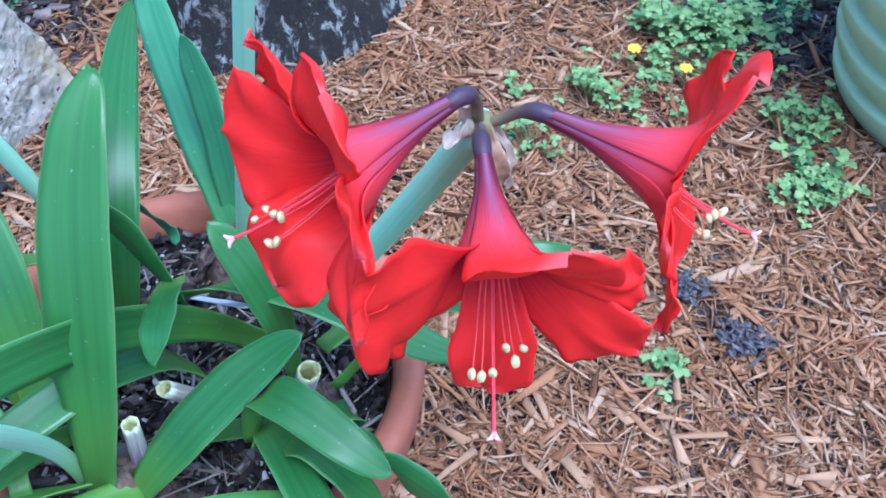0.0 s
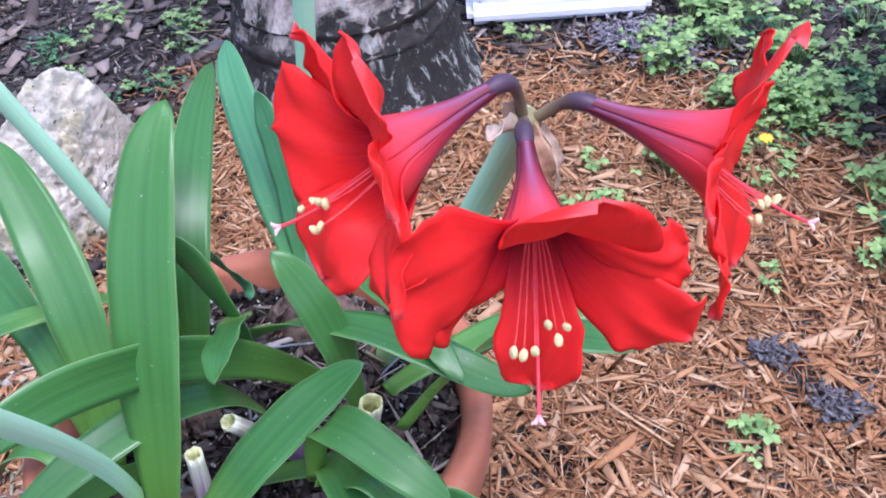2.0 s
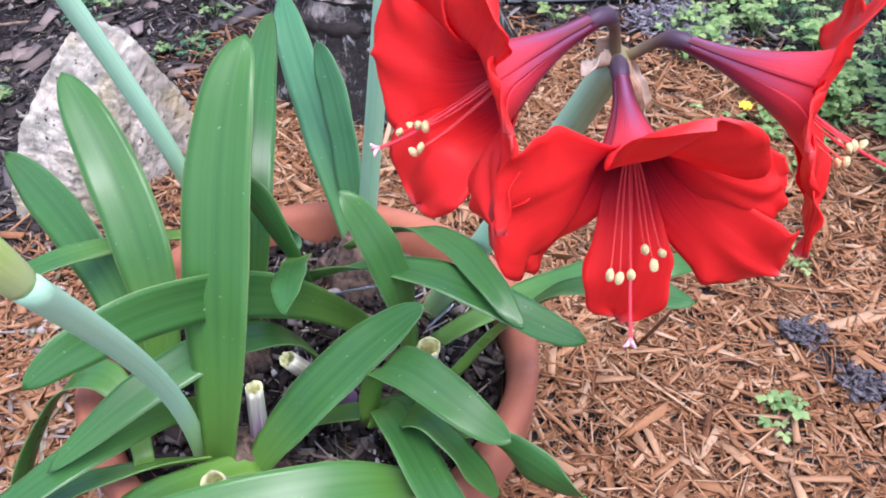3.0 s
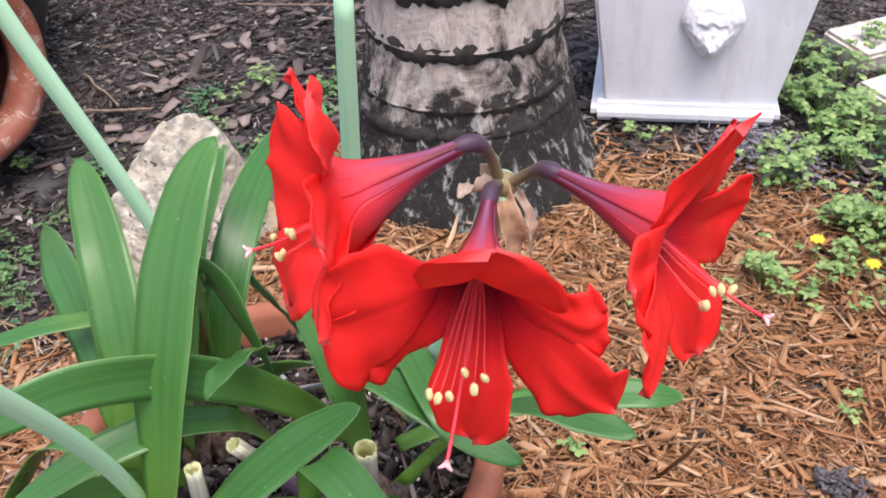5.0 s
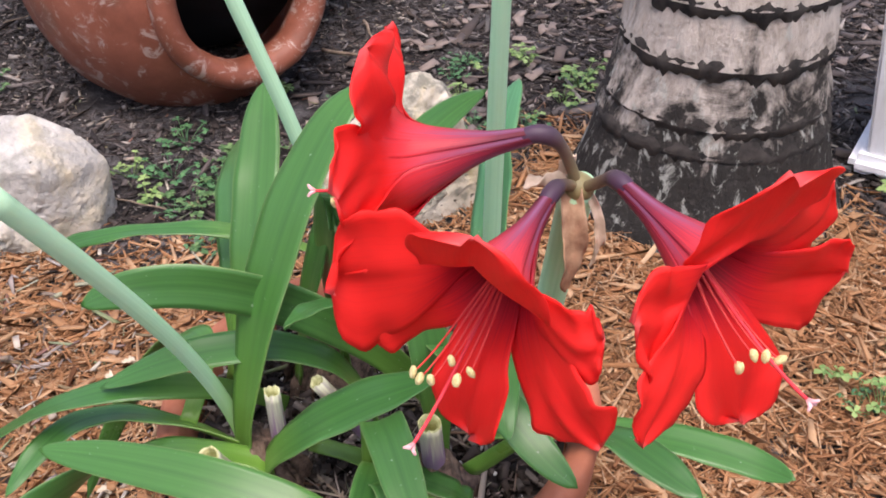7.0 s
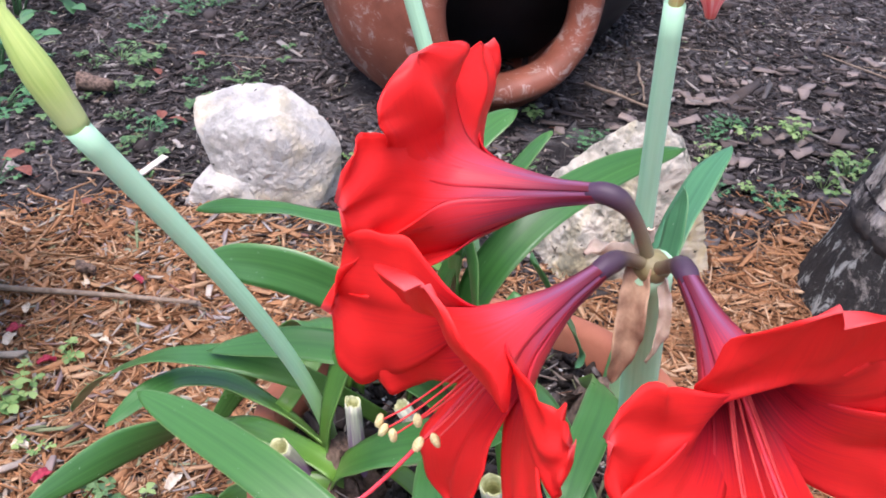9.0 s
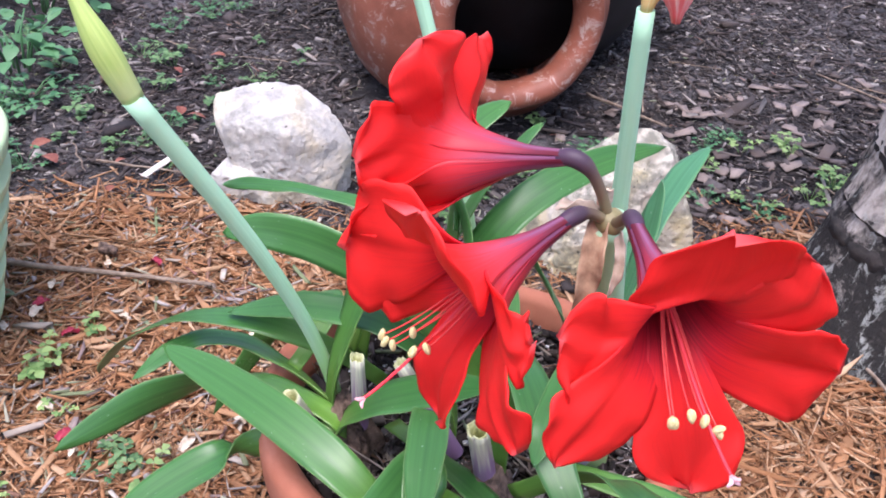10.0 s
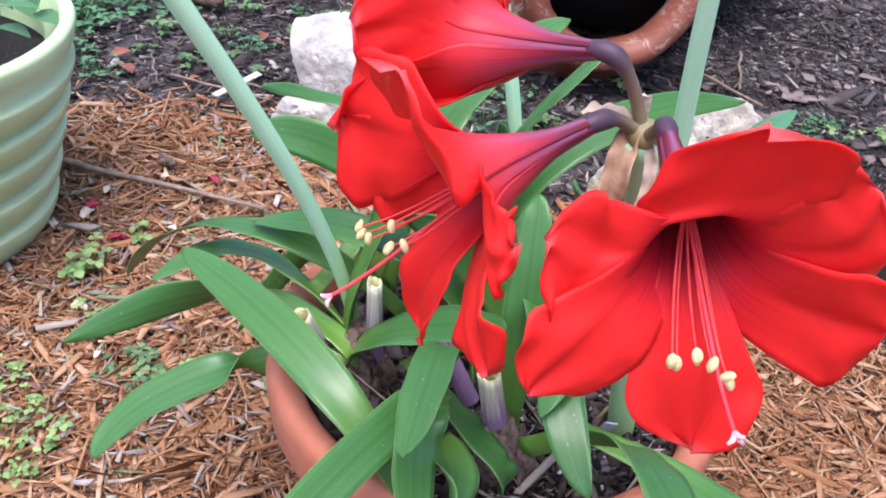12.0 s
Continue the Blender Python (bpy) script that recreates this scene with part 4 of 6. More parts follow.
leaf((-0.257, 0.642, 0.438), (-0.269, 0.697, 0.344), (-0.244, 0.726, 0.294), (-0.235, 0.696, 0.295), (0.94, -0.34, -0.03), 0.02, -0.07, LEAF_BLUE, foot=0.9)
leaf((-0.198, 0.403, 0.296), (-0.162, 0.397, 0.382), (-0.098, 0.471, 0.421), (-0.049, 0.482, 0.453), (0.74, -0.64, -0.2), 0.042, -0.04)
leaf((-0.078, 0.519, 0.295), (-0.063, 0.504, 0.436), (-0.092, 0.517, 0.497), (-0.123, 0.531, 0.525), (0.44, 0.8, 0.41), 0.034, 0.35)
leaf((-0.114, 0.573, 0.301), (-0.184, 0.501, 0.488), (-0.247, 0.369, 0.543), (-0.303, 0.332, 0.494), (0.19, 0.62, 0.76), 0.041, -0.11, label="arching green strap leaf with pale specks")
leaf((-0.146, 0.509, 0.3), (-0.176, 0.518, 0.429), (-0.235, 0.41, 0.451), (-0.325, 0.334, 0.385), (-0.76, 0.62, 0.18), 0.037, 0.42)
leaf((-0.239, 0.472, 0.314), (-0.284, 0.355, 0.436), (-0.375, 0.26, 0.391), (-0.539, 0.212, 0.177), (-0.11, 0.97, 0.2), 0.031, -0.21)
leaf((-0.263, 0.555, 0.442), (-0.369, 0.513, 0.468), (-0.453, 0.414, 0.457), (-0.379, 0.353, 0.503), (-0.86, 0.5, 0.1), 0.022, -0.37)
leaf((-0.03, 0.415, 0.285), (-0.045, 0.365, 0.42), (-0.231, 0.311, 0.378), (-0.325, 0.266, 0.361), (-0.51, 0.75, 0.41), 0.039, 0.14, label="long arching green strap leaf")
leaf((-0.188, 0.406, 0.32), (-0.286, 0.341, 0.356), (-0.355, 0.29, 0.302), (-0.335, 0.145, 0.254), (0.14, 0.96, -0.26), 0.043, -0.58)
leaf((-0.184, 0.408, 0.312), (-0.232, 0.319, 0.31), (-0.258, 0.192, 0.246), (-0.212, 0.165, 0.212), (-0.26, -0.9, -0.34), 0.038, -0.33)
leaf((-0.207, 0.556, 0.366), (-0.081, 0.541, 0.497), (0.013, 0.487, 0.441), (0.082, 0.501, 0.405), (-0.77, -0.63, 0.12), 0.037, -0.38, foot=0.9)
leaf((-0.054, 0.55, 0.331), (0.049, 0.665, 0.333), (0.14, 0.697, 0.312), (0.194, 0.677, 0.339), (0.62, -0.77, -0.13), 0.036, -0.31)
leaf((-0.033, 0.511, 0.33), (0.054, 0.565, 0.445), (0.096, 0.534, 0.438), (0.168, 0.533, 0.43), (-0.5, -0.85, 0.16), 0.041, -0.44)
leaf((-0.16, 0.646, 0.353), (-0.053, 0.604, 0.467), (-0.012, 0.516, 0.468), (0.03, 0.48, 0.438), (-0.9, -0.42, 0.1), 0.03, -0.43)
leaf((-0.096, 0.449, 0.337), (-0.09, 0.46, 0.483), (-0.015, 0.404, 0.419), (0.031, 0.38, 0.425), (-0.77, -0.53, -0.34), 0.036, 0.32)
leaf((-0.092, 0.445, 0.336), (-0.084, 0.474, 0.388), (-0.037, 0.355, 0.371), (0.105, 0.21, 0.353), (-0.59, -0.75, 0.29), 0.037, 0.37)
leaf((-0.183, 0.457, 0.306), (-0.036, 0.466, 0.355), (0.01, 0.494, 0.333), (-0.039, 0.501, 0.286), (0.45, -0.8, 0.4), 0.036, 0.67)
leaf((-0.067, 0.445, 0.346), (-0.043, 0.421, 0.414), (-0.021, 0.396, 0.385), (0.021, 0.404, 0.315), (0.11, -0.95, 0.28), 0.041, -0.56)
leaf((-0.046, 0.44, 0.345), (-0.006, 0.452, 0.358), (0.031, 0.416, 0.352), (0.09, 0.384, 0.356), (0.86, -0.5, 0.14), 0.04, 0.01)
leaf((-0.226, 0.412, 0.312), (-0.359, 0.345, 0.357), (-0.386, 0.309, 0.327), (-0.361, 0.234, 0.299), (-0.99, 0.16, -0.06), 0.03, 0.76)
leaf((-0.282, 0.386, 0.324), (-0.332, 0.505, 0.398), (-0.419, 0.446, 0.368), (-0.454, 0.333, 0.132), (0.29, 0.95, 0.08), 0.034, -0.3)

def stalk(name, pts, r0, r1, mat, parent, origin=ORIGIN, label="", n=28, flat=1.0):
    s = np.linspace(0, 1, n)
    p = bezier(pts, s) - origin
    return part(name, tube(p, r0 + (r1 - r0) * s, 18, True, name, flat), mat, parent, label)


HUB = np.array((0.081, 0.469, 0.695))
stalk("scape", [(-0.085, 0.645, 0.26), (-0.02, 0.585, 0.42), (0.04, 0.515, 0.58), tuple(HUB)], 0.0135, 0.0115, STEM, plant, label="stout grey-green flower stalk bearing three blooms", flat=0.85)
stalk("scape", [(-0.163, 0.689, 0.25), (-0.149, 0.689, 0.384), (-0.11, 0.635, 0.549), (-0.076, 0.601, 0.757)], 0.0105, 0.0076, STEM, plant, label="upright grey-green flower stalk with pink buds", flat=0.85)
stalk("scape", [(-0.253, 0.427, 0.28), (-0.23, 0.401, 0.422), (-0.207, 0.329, 0.553), (-0.189, 0.249, 0.694)], 0.008, 0.01, STEM, plant, label="leaning grey-green stalk with a closed bud", flat=0.8)
stalk("scape", [(-0.266, 0.602, 0.28), (-0.27, 0.59, 0.56), (-0.32, 0.515, 0.7), (-0.33, 0.505, 0.87)], 0.008, 0.0085, STEM, plant, label="tall leaning grey-green stalk", flat=0.8)


def closed_bud():
    a, b = np.array((-0.1895, 0.25, 0.693)), np.array((-0.197, 0.219, 0.779))
    s = np.linspace(0, 1, 20)
    p = a + (b - a) * s[:, None] + np.outer(np.sin(s * 3.14) * 0.004, (0.3, -0.3, 0.2))
    r = 0.0088 + 0.0022 * np.sin(np.clip(s * 1.15, 0, 1) * math.pi) - 0.0048 * smooth01((s - 0.35) / 0.65)
    bud = part("closed_bud", tube(p - ORIGIN, r, 18, True, "bud", 0.9), BUD, plant, "closed yellow-green bud sheath with a frayed tip")
    # the two valves of the sheath part at the tip
    for lean, ln in ((-0.0022, 0.008), (0.0, 0.012), (0.0022, 0.006)):
        d = unit(b - a)
        sd = unit(np.cross(d, (0.86, -0.5, 0.1)))
        c = [b - d * 0.02 + sd * lean * 0.5, b - d * 0.006 + sd * lean * 0.7, b + d * ln * 0.4 + sd * lean, b + d * ln + sd * lean * 1.3]
        part("bud_valve", strap([q - ORIGIN for q in c], sd, 0.0075, 0.1, leaf_rng, 0.3, 0.9), BUD, bud)
    return bud


closed_bud()


def pink_buds():
    """Half-open buds nodding from the top of the second stalk."""
    top = np.array((-0.076, 0.601, 0.755))
    for rise, reach, drop, fat in ((0.05, (0.014, 0.018), -0.005, 1.5), (0.05, (-0.016, -0.014), 0.012, 1.2), (0.055, (0.05, 0.07), 0.03, 1.3)):
        d = np.array((*reach, 0.0))
        s = np.linspace(0, 1, 20)
        p = bezier([top, top + d * 0.2 + (0, 0, rise), top + d * 0.9 + (0, 0, rise), top + d + (0, 0, drop)], s)
        r = fat * (0.003 + 0.0075 * smooth01((s - 0.3) / 0.4) - 0.0085 * smooth01((s - 0.78) / 0.24))
        part("flower_bud", tube(p - ORIGIN, np.maximum(r, 0.001), 16, True, "flower_bud"), PINKBUD, plant, "half-open red, pink and white bud")


pink_buds()


def through_points(at, pts, v):
    """A smooth curve that passes each point at its own parameter."""
    at, pts = np.asarray(at, float), np.asarray(pts, float)
    tan = np.zeros_like(pts)
    tan[1:-1] = ((pts[2:] - pts[1:-1]) / (at[2:] - at[1:-1])[:, None] + (pts[1:-1] - pts[:-2]) / (at[1:-1] - at[:-2])[:, None]) / 2
    tan[0], tan[-1] = (pts[1] - pts[0]) / (at[1] - at[0]), 1.5 * (pts[-1] - pts[-2]) / (at[-1] - at[-2]) - 0.5 * tan[-2]
    k = np.clip(np.searchsorted(at, v, side="right") - 1, 0, len(at) - 2)
    h = (at[k + 1] - at[k])[:, None]
    x = ((v - at[k]) / (at[k + 1] - at[k]))[:, None]
    return (1 + 2 * x) * (1 - x) ** 2 * pts[k] + x * (1 - x) ** 2 * h * tan[k] + x * x * (3 - 2 * x) * pts[k + 1] + x * x * (x - 1) * h * tan[k + 1]


def tepal_mesh(base, axis, reach, seat, tip, mid, edge_a, edge_b, blunt, inner, rng):
    """One tepal: part of the closed funnel at its foot, a free blade spreading through mid and its two edges to its tip."""
    base, tip, mid, edge_a, edge_b = (np.array(q) for q in (base, tip, mid, edge_a, edge_b))
    nv, nu = 44, 18
    v = np.linspace(0, 1, nv)
    rad = mid - base - ((mid - base) @ axis) * axis
    e = unit(rad)
    tg = np.cross(axis, e)
    if (edge_b - mid) @ tg < (edge_a - mid) @ tg:
        edge_a, edge_b = edge_b, edge_a
    foot = 0.0034 if inner else 0.004
    wall = 0.0235 if inner else 0.0247
    # the blade turns out sharply from the mouth of the funnel
    mid = mid + axis * max(0.0, 0.85 * ((tip - base) @ axis) - (mid - base) @ axis)
    line = through_points((0, 0.2, 0.44, 0.72, 1), (base + foot * seat, base + 0.42 * reach * axis + (foot + 0.0042) * seat, base + reach * axis + wall * unit(0.7 * seat + 0.3 * e), mid, tip), v)
    ax, off = (line - base) @ axis, (line - base) - ((line - base) @ axis)[:, None] * axis
    ra = np.linalg.norm(off, axis=1)
    swell = ra / max(1e-6, float(np.linalg.norm(rad)))
    grow = np.maximum(1.1 * swell / (1 + (swell / 1.05) ** 6) ** (1 / 6), 0.3)
    taper = (1 - np.clip((v - 0.62) / 0.38, 0, 1) ** (2.0 + 1.5 * blunt)) ** (0.8 - 0.32 * blunt)
    prof = np.maximum(grow * taper, 0.01)
    free = smooth01((v - 0.36) / 0.3)
    lively = smooth01((v - 0.5) / 0.35)
    ph = rng.uniform(0, 6.28, 6)
    tan = np.gradient(line, axis=0)
    grid = np.zeros((nv, nu + 1, 3))
    for i in range(nv):
        # the arch of the blade flattens out towards its tip
        arch = 0.5 * (edge_a + edge_b - 2 * mid) * smooth01((v[i] - 0.68) / 0.3)
        da, db = (edge_a - mid - arch) * prof[i], (edge_b - mid - arch) * prof[i]
        across = unit(db - da)
        nrm = unit(np.cross(across, tan[i]))
        nrm = nrm if nrm @ (0.6 * axis - e) > 0 else -nrm
        w = 0.5 * np.linalg.norm(db - da)
        er = unit(off[i])
        eg = np.cross(axis, er)
        for j in range(nu + 1):
            u = 2 * j / nu - 1
            ang = u * (0.66 if inner else 0.85)
            wrapped = base + ax[i] * axis + ra[i] * (math.cos(ang) * er + math.sin(ang) * eg)
            blade = line[i] + (db if u > 0 else da) * (0.25 * abs(u) + 0.75 * abs(u) ** 1.25)
            groove = -0.05 * w * math.exp(-(u / 0.13) ** 2) * (1 - 0.6 * v[i])
            ruffle = lively[i] * (0.0045 * u * abs(u) * math.sin(7 * v[i] + ph[0] + (1.9 if u > 0 else 0)) + 0.0026 * u * u * math.sin(19 * v[i] + ph[1] + 3 * u) + 0.0012 * abs(u) ** 3 * math.sin(43 * v[i] + ph[3] + 5 * u) + 0.0014 * math.sin(7 * u + 6 * v[i] + ph[2]))
            fray = across * lively[i] * u * (0.0016 * math.sin(15 * v[i] + ph[4] + u) + 0.0009 * math.sin(37 * v[i] + ph[5] * u))
            grid[i, j] = (1 - free[i]) * wrapped + free[i] * (blade + nrm * (groove + ruffle) + fray)
    gu, gv = np.gradient(grid, axis=1), np.gradient(grid, axis=0)
    nr = unit(np.cross(gu, gv))
    if (nr[nv // 4, nu // 2] @ e) > 0:
        nr = -nr
    th = (0.0007 - 0.0004 * v)[:, None, None]
    verts = np.concatenate([(grid + nr * th).reshape(-1, 3), (grid - nr * th).reshape(-1, 3)])
    uvs = [(j / nu, v[i]) for _ in (0, 1) for i in range(nv) for j in range(nu + 1)]
    k, m = nu + 1, nv * (nu + 1)
    faces, mats = [], []
    for i in range(nv - 1):
        for j in range(nu):
            q = i * k + j
            faces += [(q, q + 1, q + k + 1, q + k), (m + q, m + q + k, m + q + k + 1, m + q + 1)]
            mats += [0, 1]
        q, r = i * k, i * k + nu
        faces += [(q, q + k, m + q + k, m + q), (r, m + r, m + r + k, r + k)]
        mats += [0, 0]
    z = (nv - 1) * k
    for j in range(nu):
        faces.append((z + j, z + j + 1, m + z + j + 1, m + z + j))
        mats.append(0)
    return mesh_from(verts, faces, "tepal", uvs, mats)


def trumpet(base, mouth, tepals, anthers, stigma, bend, seed, label):
    """An open bloom: pedicel and ovary carry six tepals, outer and inner in turn, six stamens and the style."""
    rng = np.random.default_rng(seed)
    base = np.array(base)
    axis = unit(np.array(mouth) - base)
    # pedicel arching over from the top of the stalk, swelling into the ovary
    s = np.linspace(0, 1, 22)
    p = bezier([HUB, HUB + np.array(bend), base - axis * 0.02 + np.array(bend) * 0.3, base + axis * 0.006], s)
    r = 0.0034 + 0.002 * smooth01((s - 0.5) / 0.25) - 0.0009 * smooth01((s - 0.85) / 0.15)
    me = tube(p - ORIGIN, r, 16, True, "pedicel")
    fl = part("flower", me, PEDICEL, plant, label)
    reach = float(np.linalg.norm(np.array(mouth) - base))
    # six even seats round the funnel, turned to suit the blades
    ex = unit(np.cross(axis, (0.1, 0.2, 1.0)))
    ey = np.cross(axis, ex)
    turns = np.array([math.atan2((np.array(t[1]) - base) @ ey, (np.array(t[1]) - base) @ ex) for t in tepals])
    way = np.sign(np.sin(np.diff(turns)).sum())
    rest = turns - way * np.arange(6) * math.pi / 3
    lead = math.atan2(np.sin(rest).mean(), np.cos(rest).mean())
    for k, (*pts, blunt) in enumerate(tepals):
        q = lead + way * k * math.pi / 3
        part("tepal", tepal_mesh(base - ORIGIN, axis, reach, math.cos(q) * ex + math.sin(q) * ey, *(np.array(q) - ORIGIN for q in pts), blunt, k % 2 == 1, rng), [PETAL_IN, PETAL_OUT], fl)
    throat = base + axis * 0.05
    mid = np.array(anthers)
    down = np.array((0, 0, -1.0))
    side = unit(np.cross(mid - throat, down))
    upv = unit(np.cross(side, mid - throat))
    for k in range(6):
        a = (-1, -0.62, -0.2, 0.22, 0.6, 1)[k] + rng.uniform(-0.08, 0.08)
        end = mid + side * 0.0138 * a + upv * rng.uniform(-0.006, 0.006) + unit(mid - throat) * rng.uniform(-0.007, 0.008)
        c = [throat + side * 0.002 * a, throat + (end - throat) * 0.35 + down * 0.002 + side * 0.004 * a, end + (throat - end) * 0.3 + down * 0.006, end]
        fp = bezier(c, np.linspace(0, 1, 16))
        st = part("stamen", tube(fp - ORIGIN, np.linspace(0.0007, 0.00045, 16), 8, True, "filament"), FILAMENT, fl, "thin pinkish-red filament")
        bm = bmesh.new()
        bmesh.ops.create_icosphere(bm, subdivisions=2, radius=1.0)
        for vv in bm.verts:
            x, y, zz = vv.co
            groove = 1 - 0.3 * math.exp(-(y / 0.3) ** 2) * (1 if zz > 0 else 0)
            vv.co = Vector((x * 0.0039 * (1 + 0.15 * rng.uniform(-1, 1)), y * 0.0024, zz * 0.0021 * groove))
        an = part("anther", bm, ANTHER, fl, "cream pollen-covered anther")
        an.matrix_local = Matrix.Translation(Vector(end - ORIGIN)) @ pose(0, 0, 0, rng.uniform(-40, 40), rng.uniform(40, 110), rng.uniform(0, 360))
    tip = np.array(stigma)
    c = [throat, throat + (tip - throat) * 0.35 + down * 0.003, tip + (throat - tip) * 0.25 + down * 0.008, tip]
    sp = bezier(c, np.linspace(0, 1, 20))
    part("style", tube(sp - ORIGIN, np.linspace(0.001, 0.001, 20), 8, True, "style"), STYLE, fl, "long red style")
    d = unit(sp[-1] - sp[-3])
    x = unit(np.cross(d, (0.2, 0.1, 1)))
    y = np.cross(d, x)
    for k in range(3):
        q = math.cos(2.1 * k + 0.5) * x + math.sin(2.1 * k + 0.5) * y
        lp = np.array([tip - d * 0.001, tip + d * 0.002 + q * 0.0018, tip + d * 0.003 + q * 0.0042])
        part("stigma_lobe", tube(lp - ORIGIN, [0.0011, 0.0012, 0.0007], 8, True, "stigma_lobe"), STIGMA, fl, "pale pink stigma lobe")
    return fl


# each tepal: tip, middle of the blade, its two edges, bluntness
trumpet((0.083, 0.436, 0.704), (0.093, 0.373, 0.685), [
    ((0.122, 0.324, 0.757), (0.11, 0.334, 0.731), (0.076, 0.338, 0.716), (0.149, 0.346, 0.711), 0.6),
    ((0.166, 0.363, 0.7), (0.152, 0.358, 0.688), (0.149, 0.36, 0.71), (0.16, 0.358, 0.672), 1.0),
    ((0.174, 0.356, 0.638), (0.144, 0.357, 0.654), (0.168, 0.354, 0.676), (0.134, 0.357, 0.627), 0.5),
    ((0.092, 0.358, 0.591), (0.095, 0.357, 0.633), (0.119, 0.352, 0.64), (0.072, 0.356, 0.638), 0.8),
    ((0.023, 0.333, 0.66), (0.048, 0.356, 0.664), (0.038, 0.344, 0.695), (0.048, 0.358, 0.637), 0.8),
    ((0.022, 0.328, 0.684), (0.048, 0.344, 0.688), (0.046, 0.348, 0.73), (0.043, 0.344, 0.642), 1.0),
], (0.097, 0.329, 0.663), (0.097, 0.306, 0.629), (0.0, -0.012, 0.006), 41, "open scarlet trumpet with dark throat, facing down the path")
trumpet((0.117, 0.456, 0.716), (0.186, 0.436, 0.7), [
    ((0.211, 0.426, 0.774), (0.203, 0.437, 0.742), (0.18, 0.405, 0.722), (0.212, 0.464, 0.742), 0.7),
    ((0.211, 0.488, 0.741), (0.209, 0.487, 0.713), (0.209, 0.459, 0.744), (0.208, 0.512, 0.69), 0.9),
    ((0.224, 0.512, 0.678), (0.205, 0.495, 0.673), (0.218, 0.496, 0.704), (0.21, 0.5, 0.637), 1.0),
    ((0.206, 0.448, 0.606), (0.2, 0.44, 0.65), (0.212, 0.466, 0.648), (0.188, 0.415, 0.651), 0.8),
    ((0.188, 0.369, 0.639), (0.19, 0.39, 0.668), (0.197, 0.412, 0.645), (0.186, 0.371, 0.683), 0.4),
    ((0.177, 0.371, 0.708), (0.178, 0.394, 0.701), (0.18, 0.378, 0.676), (0.176, 0.393, 0.727), 1.0),
], (0.216, 0.431, 0.664), (0.242, 0.432, 0.655), (0.018, -0.003, 0.008), 52, "open scarlet trumpet with dark purple outer tube, facing sideways")
trumpet((0.066, 0.442, 0.735), (0.011, 0.405, 0.716), [
    ((0.012, 0.375, 0.794), (0.018, 0.385, 0.768), (0.022, 0.35, 0.763), (-0.012, 0.408, 0.776), 0.8),
    ((-0.04, 0.44, 0.768), (-0.016, 0.43, 0.758), (-0.018, 0.408, 0.765), (-0.035, 0.445, 0.74), 0.3),
    ((-0.06, 0.436, 0.711), (-0.03, 0.425, 0.718), (-0.035, 0.435, 0.748), (-0.03, 0.412, 0.672), 1.0),
    ((-0.026, 0.38, 0.648), (-0.008, 0.385, 0.69), (-0.03, 0.412, 0.686), (0.01, 0.362, 0.68), 0.8),
    ((0.027, 0.32, 0.682), (0.018, 0.355, 0.706), (0.005, 0.355, 0.68), (0.035, 0.34, 0.715), 0.2),
    ((0.032, 0.329, 0.737), (0.022, 0.36, 0.735), (0.02, 0.35, 0.765), (0.03, 0.345, 0.71), 0.9),
], (-0.026, 0.388, 0.691), (-0.047, 0.381, 0.685), (-0.004, -0.006, 0.016), 63, "open scarlet trumpet with violet-flushed tube, turned away")


def spathe():
    """Withered bracts round the joint of the flower stalks."""
    for c, side, w, tw, mat in (
            ([HUB + (0.0, -0.002, -0.003), HUB + (0.004, -0.012, -0.012), (0.094, 0.45, 0.668), (0.088, 0.448, 0.636)], (0.62, 0.78, 0.1), 0.0145, 0.9, SPATHE),
            ([HUB + (0.005, 0.004, -0.002), HUB + (0.014, 0.002, -0.012), (0.102, 0.466, 0.672), (0.099, 0.459, 0.652)], (0.6, 0.8, 0.1), 0.006, 1.2, SPATHE_PALE),
            ([HUB, HUB + (-0.006, -0.012, 0.004), HUB + (-0.014, -0.02, 0.008), HUB + (-0.02, -0.026, 0.004)], (0.4, -0.6, 0.6), 0.011, 2.0, SPATHE_PALE),
            ([HUB + (-0.004, 0.002, -0.004), HUB + (-0.008, 0.0, 0.006), HUB + (-0.006, -0.002, 0.014), HUB + (-0.002, -0.004, 0.022)], (0.5, 0.8, 0.0), 0.009, 0.6, SPATHE_PALE)):
        cc = [np.array(p) - ORIGIN for p in c]
        part("spathe", strap(cc, side, w, tw, leaf_rng, 0.9, 0.85), mat, plant, "withered papery brown spathe")
    bm = bmesh.new()
    bmesh.ops.create_icosphere(bm, subdivisions=3, radius=1.0)
    for q in bm.verts:
        k = 1 + 0.12 * noise.noise(q.co * 2.5)
        q.co = Vector((q.co.x * 0.0095 * k, q.co.y * 0.0095 * k, q.co.z * 0.0085 * k)) + Vector(HUB - ORIGIN)
    part("receptacle", bm, RECEPTACLE, plant, "swollen olive joint at the top of the stalk")


spathe()


